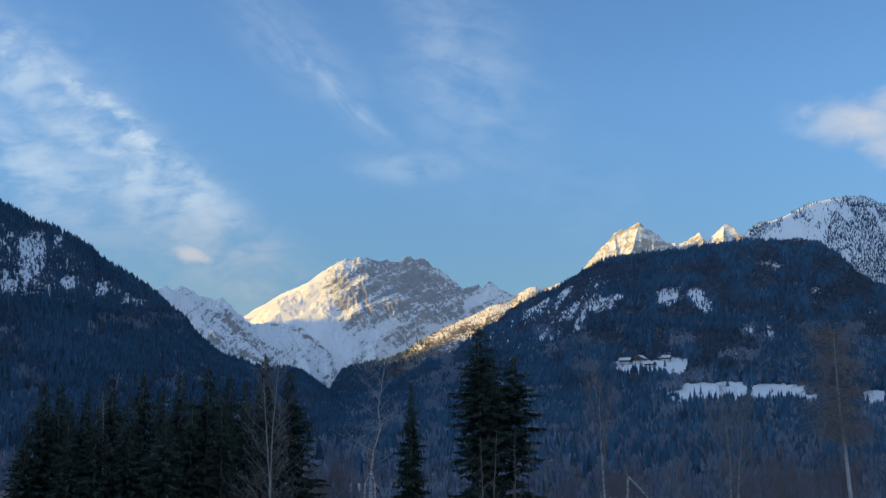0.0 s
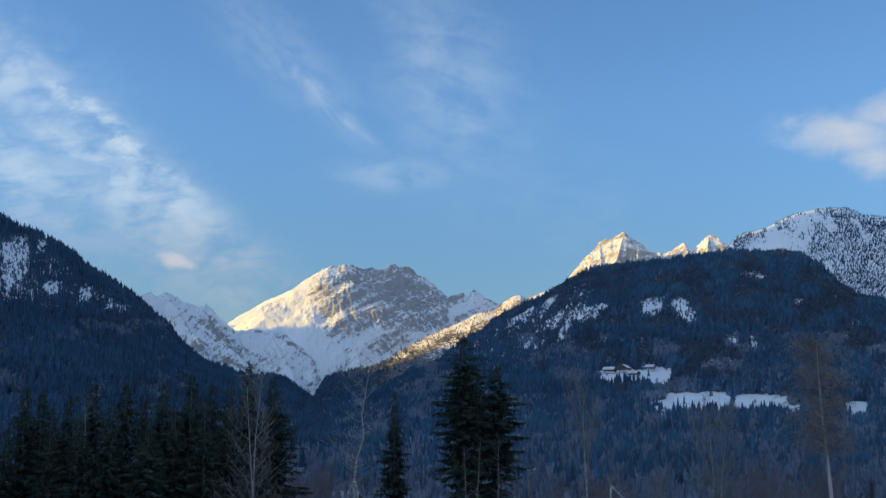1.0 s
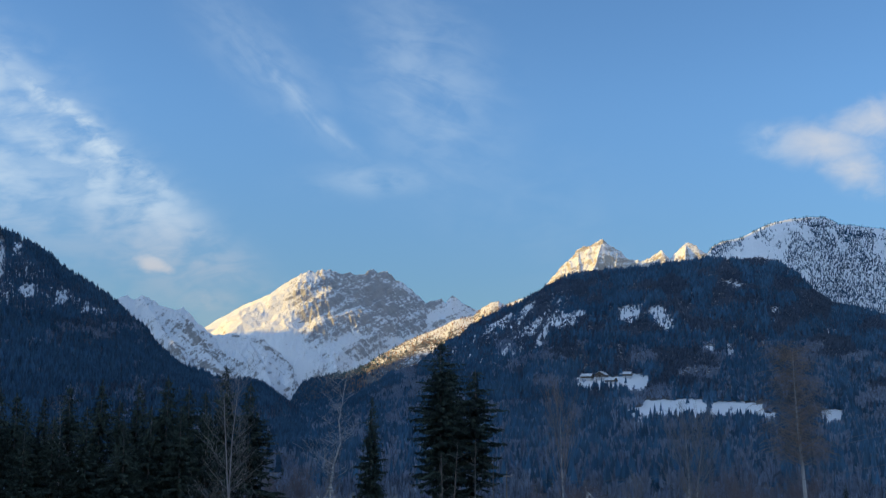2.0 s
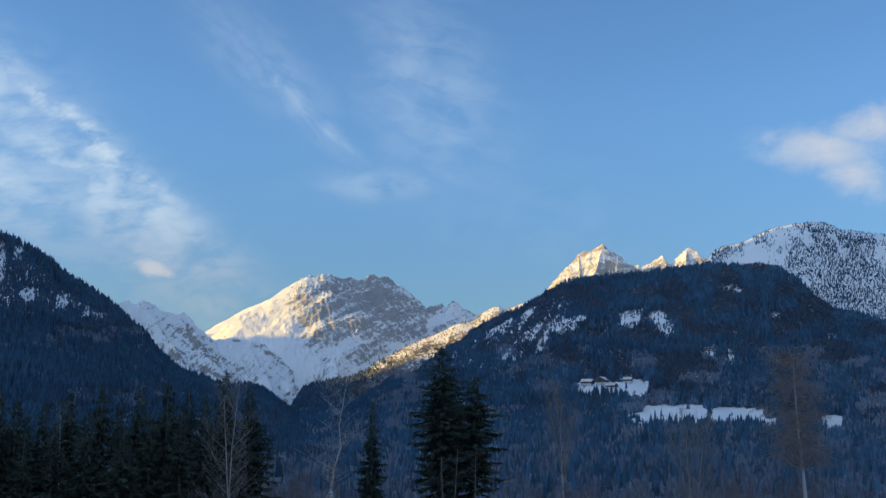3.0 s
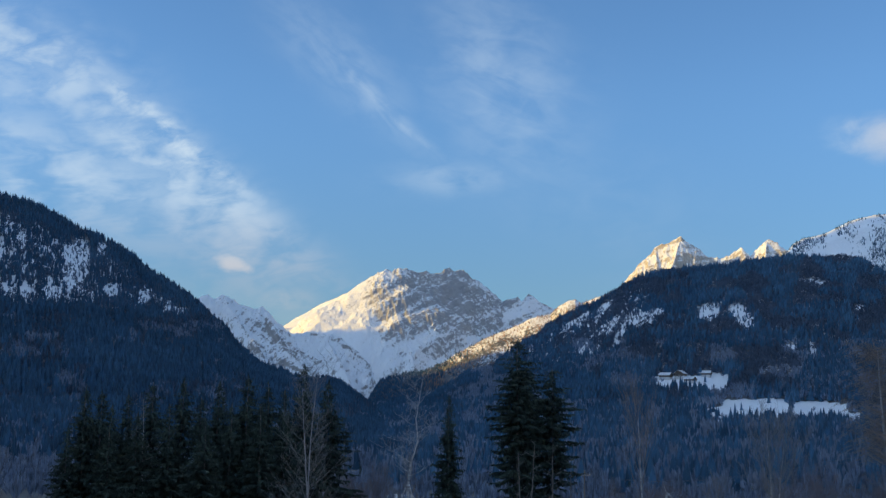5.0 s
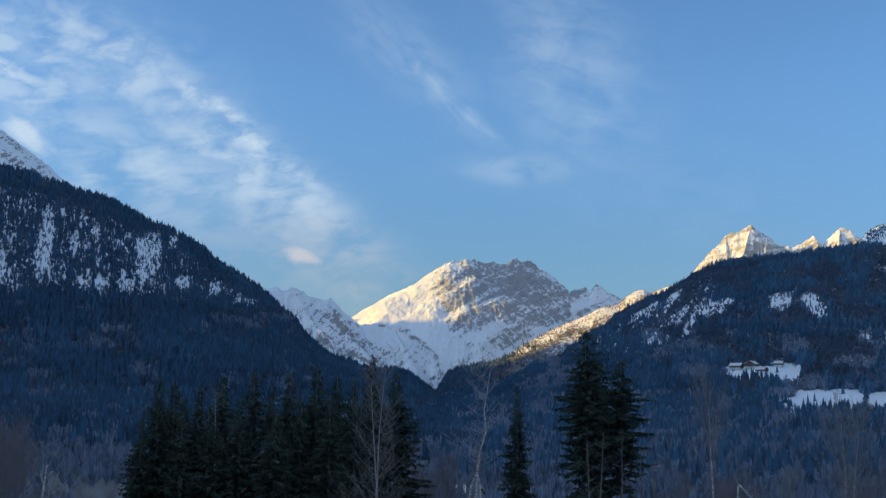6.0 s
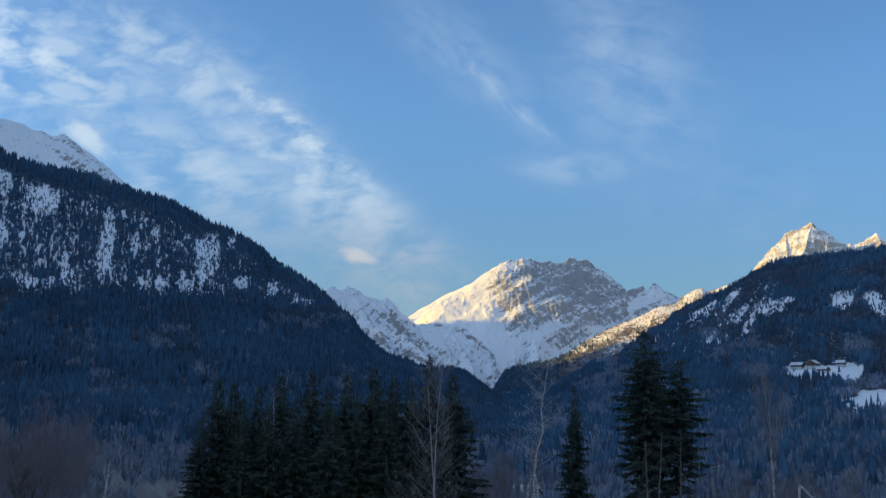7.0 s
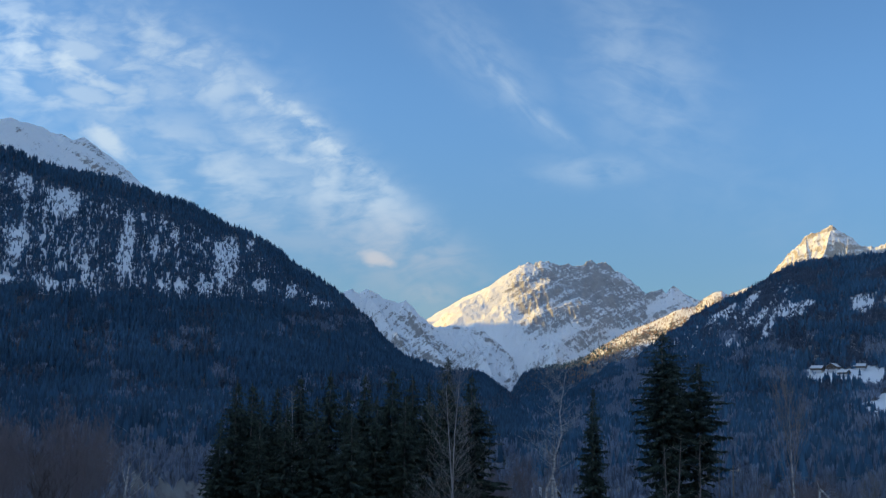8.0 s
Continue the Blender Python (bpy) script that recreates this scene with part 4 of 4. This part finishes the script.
bare_tree("thin leafless birch with pale bark", -2.87, -1.3, 106, 12, name="birch_tree", bark=BIRCH, spread=0.2, trunk_r=0.016, start=0.5)
bare_tree("leafless tree with upright ochre twigs", 7.72, 1.15, 118, 15, crook=0.018, bark=BIRCH, twig=LARCH_TWIGS, spread=0.36, trunk_r=0.0085, start=0.52, upright=0.84, count=(6, 5, 4, 0), levels=3)
bare_tree("slim leafless birch with pale trunk", 13.45, 0.6, 112, 18, name="birch_tree", bark=BIRCH, spread=0.30, trunk_r=0.012, start=0.45, upright=0.75)
bare_tree("slim leafless birch with pale trunk", 13.9, 0.35, 114, 19, name="birch_tree", bark=BIRCH, spread=0.30, trunk_r=0.011, start=0.45, upright=0.75)
bare_tree("small leafless tree beside the road", 11.35, -2.5, 118, 22, spread=0.3, trunk_r=0.008, start=0.4)
bare_tree("leafless birch with a forked white trunk", -23.8, -1.9, 100, 25, name="birch_tree", bark=BIRCH, twig=BIRCH, spread=0.42, trunk_r=0.026, start=0.74, upright=0.5, crook=0.03, count=(2, 3, 3, 0), levels=3)
bare_tree("dark leafless tree with thin boughs", -27.6, -3.3, 96, 28, bark=DARK_TWIGS, twig=DARK_TWIGS, spread=0.4, trunk_r=0.012)
bare_tree("tall larch with russet twigs and a pale trunk", 19.3, 4.75, 108, 31, name="larch_tree", bark=LARCH_BARK, twig=LARCH_TWIGS, spread=0.15, trunk_r=0.012, start=0.57, upright=0.30, count=(26, 10, 7, 0), levels=3, lean=-0.11, droop=0.10, crook=0.02)

# ---- houses ----
PLASTER = material("white_plaster", [(0.66, 0.66, 0.66), (0.80, 0.80, 0.80)], 0.8, 0.85, 0.1)
BOARDS = material("weathered_boards", [(0.09, 0.06, 0.04), (0.18, 0.12, 0.08)], 1.5, 0.85, 0.3, stretch=(6, 6, 0.6))
TIMBER = material("larch_timber", [(0.12, 0.09, 0.07), (0.20, 0.16, 0.13)], 1.2, 0.85, 0.3, stretch=(6, 6, 0.6))
ROOF_SNOW = material("roof_snow", [(0.74, 0.77, 0.80), (0.84, 0.86, 0.88)], 0.5, 0.6, 0.2)
PANE = material("dark_pane", [(0.02, 0.025, 0.03), (0.04, 0.05, 0.06)], 1.0, 0.15, 0.0)
METAL = material("galvanised_steel", [(0.30, 0.31, 0.32), (0.42, 0.43, 0.44)], 2.0, 0.45, 0.05, metal=0.8)
POLE_WOOD = material("pole_wood", [(0.16, 0.14, 0.12), (0.28, 0.25, 0.22)], 1.0, 0.9, 0.3, stretch=(4, 4, 0.5))
WIRE = material("aluminium_wire", [(0.16, 0.17, 0.19), (0.24, 0.25, 0.27)], 1.0, 0.6, 0.0)


def box(bm, lo, hi):
    """Adds a box between two corners to a bmesh."""
    made = bmesh.ops.create_cube(bm, size=1.0)["verts"]
    for v in made:
        v.co = Vector(((lo[i] + hi[i]) / 2 + v.co[i] * (hi[i] - lo[i]) for i in range(3)))
    return made


def house(name, label, az, d, z, turn, wide, deep, eaves, rise, group=""):
    """A gabled house with overhanging snowy roof, windows and chimney."""
    ob = new(name)
    x, y = d * math.sin(radians(az)), d * math.cos(radians(az))
    ob.matrix_world = pose(x, y, z, 0, 0, turn - az)
    bm = bmesh.new()
    hw, hd = wide / 2, deep / 2
    base = [bm.verts.new(p) for p in ((-hw, -hd, -2.5), (hw, -hd, -2.5), (hw, hd, -2.5), (-hw, hd, -2.5))]
    top = [bm.verts.new(p) for p in ((-hw, -hd, eaves), (hw, -hd, eaves), (hw, hd, eaves), (-hw, hd, eaves))]
    gables = [bm.verts.new((0, -hd, eaves + rise)), bm.verts.new((0, hd, eaves + rise))]
    bm.faces.new(base[::-1])
    bm.faces.new((base[0], base[1], top[1], gables[0], top[0]))
    bm.faces.new((base[2], base[3], top[3], gables[1], top[2]))
    bm.faces.new((base[1], base[2], top[2], top[1]))
    bm.faces.new((base[3], base[0], top[0], top[3]))
    part("wall", bm, PLASTER, ob)
    # timber upper storey, a little proud of the plaster
    bm = bmesh.new()
    e, low = 0.08, 0.45 * eaves
    k = rise / hw
    fronts = []
    for yy in (-hd - e, hd + e):
        fronts.append([bm.verts.new(p) for p in ((-hw - e, yy, low), (hw + e, yy, low), (hw + e, yy, eaves - e * k), (0, yy, eaves + rise), (-hw - e, yy, eaves - e * k))])
    bm.faces.new(fronts[0])
    bm.faces.new(fronts[1][::-1])
    for a, b in ((0, 1), (1, 2), (4, 0)):
        bm.faces.new((fronts[0][b], fronts[0][a], fronts[1][a], fronts[1][b]))
    bmesh.ops.recalc_face_normals(bm, faces=bm.faces)
    part("upper_storey", bm, TIMBER, ob, "weathered timber upper storey")
    roof = None
    for name, mat, over, thick, lift in (("roof", BOARDS, 1.1, 0.30, 0.05), ("snow_cover", ROOF_SNOW, 1.0, 0.40, 0.352)):
        bm = bmesh.new()
        for sign in (-1, 1):
            ring = []
            for yy in (-hd - over, hd + over):
                for xx, zz in ((0, eaves + rise + lift), (sign * (hw + over), eaves - over * k + lift)):
                    ring += [bm.verts.new((xx, yy, zz)), bm.verts.new((xx, yy, zz + thick))]
            a, b, c, d2, f, g, h, i = ring
            for quad in ((a, b, d2, c), (f, h, i, g), (b, g, i, d2), (a, c, h, f), (c, d2, i, h), (a, f, g, b)):
                bm.faces.new(quad)
        bmesh.ops.recalc_face_normals(bm, faces=bm.faces)
        if roof is None:
            roof = part(name, bm, mat, ob, "dark boarded pitched roof")
        else:
            part(name, bm, mat, roof, "thick snow on the roof")
    bm = bmesh.new()
    box(bm, (hw * 0.35, -0.35, eaves + rise * 0.45), (hw * 0.35 + 0.7, 0.35, eaves + rise + 1.3))
    part("chimney", bm, PLASTER, ob)
    rows = max(1, int(eaves // 2.6))
    for r in range(rows):
        for c in (-0.55, 0.0, 0.55):
            bm = bmesh.new()
            zc = 1.0 + 2.6 * r
            box(bm, (c * hw - 0.5, -hd - 0.11, zc), (c * hw + 0.5, -hd + 0.06, zc + 1.2))
            frame_bm = bmesh.new()
            for lo, hi in (((-0.62, 1.2), (0.62, 1.32)), ((-0.62, -0.12), (0.62, 0.0)), ((-0.62, 0.0), (-0.5, 1.2)), ((0.5, 0.0), (0.62, 1.2)), ((-0.04, 0.0), (0.04, 1.2))):
                box(frame_bm, (c * hw + lo[0], -hd - 0.14, zc + lo[1]), (c * hw + hi[0], -hd + 0.04, zc + hi[1]))
            part("window_frame", frame_bm, PLASTER, part("window", bm, PANE, ob), "white window frame")
    bm = bmesh.new()
    box(bm, (-hw * 0.85, -hd - 1.1, low - 0.1), (hw * 0.85, -hd - 0.09, low + 0.08))
    for side in (-1, 1):
        box(bm, (side * hw * 0.82 - 0.06, -hd - 1.08, low + 0.08), (side * hw * 0.82 + 0.06, -hd - 0.96, low + 0.92))
    box(bm, (-hw * 0.85, -hd - 1.1, low + 0.92), (hw * 0.85, -hd - 0.94, low + 1.02))
    box(bm, (-hw * 0.85, -hd - 1.06, low + 0.30), (hw * 0.85, -hd - 1.00, low + 0.80))
    part("balcony", bm, BOARDS, ob, "dark wooden balcony")
    return tagged(ob, label, "house", group)


def slope_distance(az, el, lo=600.0, hi=2600.0):
    """The nearest distance at which the eastern slope is seen at a height angle."""
    d = np.arange(lo, hi, 4.0)
    seen = np.degrees(np.arctan2(right_height(np.full(d.shape, az), d) - EYE, d))
    return float(d[np.argmax(seen > el)])


for az, el, turn, wide, deep, eaves, rise in ((8.85, 2.36, 70, 13, 16, 5.0, 3.6), (9.55, 2.40, -20, 14, 17, 6.0, 4.2), (10.0, 2.20, 60, 11, 14, 4.0, 3.2), (10.72, 2.47, 80, 11, 15, 4.6, 3.2)):
    d = slope_distance(az, el)
    house("farmhouse", "white and timber farmhouse with snowy roof on a clearing", az, d, float(right_height(np.array([az]), np.array([d]))[0]), turn, wide, deep, eaves, rise, "hillside farmhouses")
for az, d, turn, wide, deep, eaves, rise in ((-4.05, 420, 62, 9, 11, 3.2, 2.6), (-4.25, 700, 40, 8, 9, 3.6, 2.6), (8.95, 330, 75, 8, 10, 3.2, 2.4)):
    x, y, z = stand(az, d)
    house("house", "low house with snow-covered roof in the valley", az, d, z, turn, wide, deep, eaves, rise, "valley houses")

# ---- power line ----


def utility_pole(az, d, h, label):
    ob = new("utility_pole")
    x, y, z = stand(az, d)
    ob.matrix_world = pose(x, y, z, 0, 0, 25)
    v, f = [], []
    tube(v, f, [(0, 0, -0.3), (0, 0, h * 0.5), (0, 0, h)], [0.15, 0.125, 0.10], 8)
    part("pole", from_lists("pole", v, f, POLE_WOOD), None, ob)
    bm = bmesh.new()
    box(bm, (-0.9, -0.06, h - 0.75), (0.9, 0.06, h - 0.62))
    part("crossarm", bm, METAL, ob, "galvanised steel crossarm")
    for sx in (-0.8, 0.8):
        v, f = [], []
        tube(v, f, [(sx, 0, h - 0.62), (sx, 0, h - 0.52), (sx, 0, h - 0.42)], [0.035, 0.07, 0.03], 6)
        part("insulator", from_lists("insulator", v, f, PLASTER), None, ob)
    tagged(ob, label, "pole", "utility poles")
    return [ob.matrix_world @ Vector((sx, 0, h - 0.42)) for sx in (-0.8, 0.8)] + [ob.matrix_world @ Vector((0, 0, h - 2.2))]


poles = [utility_pole(25.5, 64, 14.6, "wooden utility pole with steel crossarm beside the meadow"),
         utility_pole(4.98, 165, 10.2, "wooden utility pole with steel crossarm near the spruces"),
         utility_pole(-0.92, 205, 6.6, "short wooden utility pole in the valley")]
for a, b in zip(poles[:-1], poles[1:]):
    for p0, p1 in zip(a, b):
        v, f = [], []
        pts = [p0.lerp(p1, k / 14) - Vector((0, 0, 2.0 * 4 * (k / 14) * (1 - k / 14))) for k in range(15)]
        tube(v, f, [tuple(q) for q in pts], [0.013] * 15, 4)
        tagged(new("power_cable", from_lists("power_cable", v, f, WIRE)), "thin grey power cable slung between wooden poles", "cable", "power cables")

# ---- broken tree, snag, thicket ----
v, f = [], []
h = top_height(8.67, -2.88, 112)
tube(v, f, [(0, 0, -0.2), (0.15, 0, h * 0.5), (0.35, 0.1, h)], [0.13, 0.11, 0.10], 6)
tube(v, f, [(0.33, 0.1, h - 0.05), (1.3, 0.2, h - 1.0), (3.4, 0.3, h - 3.4)], [0.10, 0.085, 0.05], 6)
for k in range(14):
    t = k / 13
    x0, z0 = 0.5 + 2.8 * t, h - 0.15 - 3.1 * t
    tube(v, f, [(x0, 0.2, z0), (x0 + 0.7, 0.3 + 0.3 * (k % 3), z0 + 0.15), (x0 + 1.5, 0.2 + 0.5 * (k % 3), z0 - 0.1 * (k % 4))], [0.02, 0.014, 0.006], 3)
tube(v, f, [(0.3, 0.1, h - 0.1), (0.1, 0.1, h + 0.7), (0.0, 0.1, h + 1.2)], [0.03, 0.02, 0.01], 4)
tree_thing("broken_tree", "snapped birch trunk with its top bent to the ground", "tree", "", 8.67, 112, [("trunk", from_lists("trunk", v, f, BIRCH))])
bare_tree("dead conifer snag with a thin pale trunk", -15.95, 1.85, 110, 41, name="dead_tree", spread=0.12, trunk_r=0.006, start=0.5, upright=0.3, levels=2, count=(9, 4, 0, 0))

THICKET = [bare_meshes(50 + k, 10.0, bark=MAUVE_TWIGS, twig=MAUVE_TWIGS, spread=0.42, trunk_r=0.010, forks=1 + k % 2, start=0.2, upright=0.7, count=(6, 5, 4, 3)) for k in range(4)]
spots = random.Random(5)


def thicket(count, az0, az1, d0, d1, el_top, label):
    for k in range(count):
        az, d = spots.uniform(az0, az1), spots.uniform(d0, d1)
        s = max(0.35, top_height(az, el_top + spots.uniform(-1.0, 0.15), d) / 10.5)
        t, b = THICKET[k % 4]
        tree_thing("bare_tree", label, "tree", "thicket trees", az, d, [("trunk", t), ("crown", b)], spots.uniform(0, 360), (s, s, s))


thicket(20, -30.5, -24.4, 120, 190, -1.3, "leafless brown tree in a dense thicket")
thicket(7, -24.3, -20.6, 140, 190, -3.2, "low leafless brown tree in a thicket")
thicket(6, -7.2, -4.9, 130, 180, -2.5, "leafless brown tree in a thicket")
thicket(12, 5.5, 14.5, 140, 200, -2.9, "leafless brown tree in a thicket")
thicket(8, 14.5, 20.5, 120, 190, -2.2, "leafless brown tree in a thicket")

for az, el, d, seed in ((2.1, -0.6, 111, 61), (2.38, -0.2, 113, 62), (3.55, -0.1, 114, 63), (4.42, -0.9, 110, 64)):
    bare_tree("straight pale trunk with few dead twigs among the spruces", az, el, d, seed, name="dead_tree", group="dead trees", bark=BARK, spread=0.10, trunk_r=0.0085, start=0.35, upright=0.3, levels=2, count=(5, 4, 0, 0), crook=0.02)

# ---- young spruces among the bare woods of the valley ----
for k in range(40):
    az, d = spots.uniform(-29, 22), spots.uniform(380, 640)
    tm, cm = YOUNG[k % 2]
    q = spots.uniform(0.35, 0.62)
    tree_thing("spruce_tree", "young dark spruce among leafless valley woods", "tree", "valley spruces", az, d, [("trunk", tm), ("crown", cm)], spots.uniform(0, 360), (q, q, q))
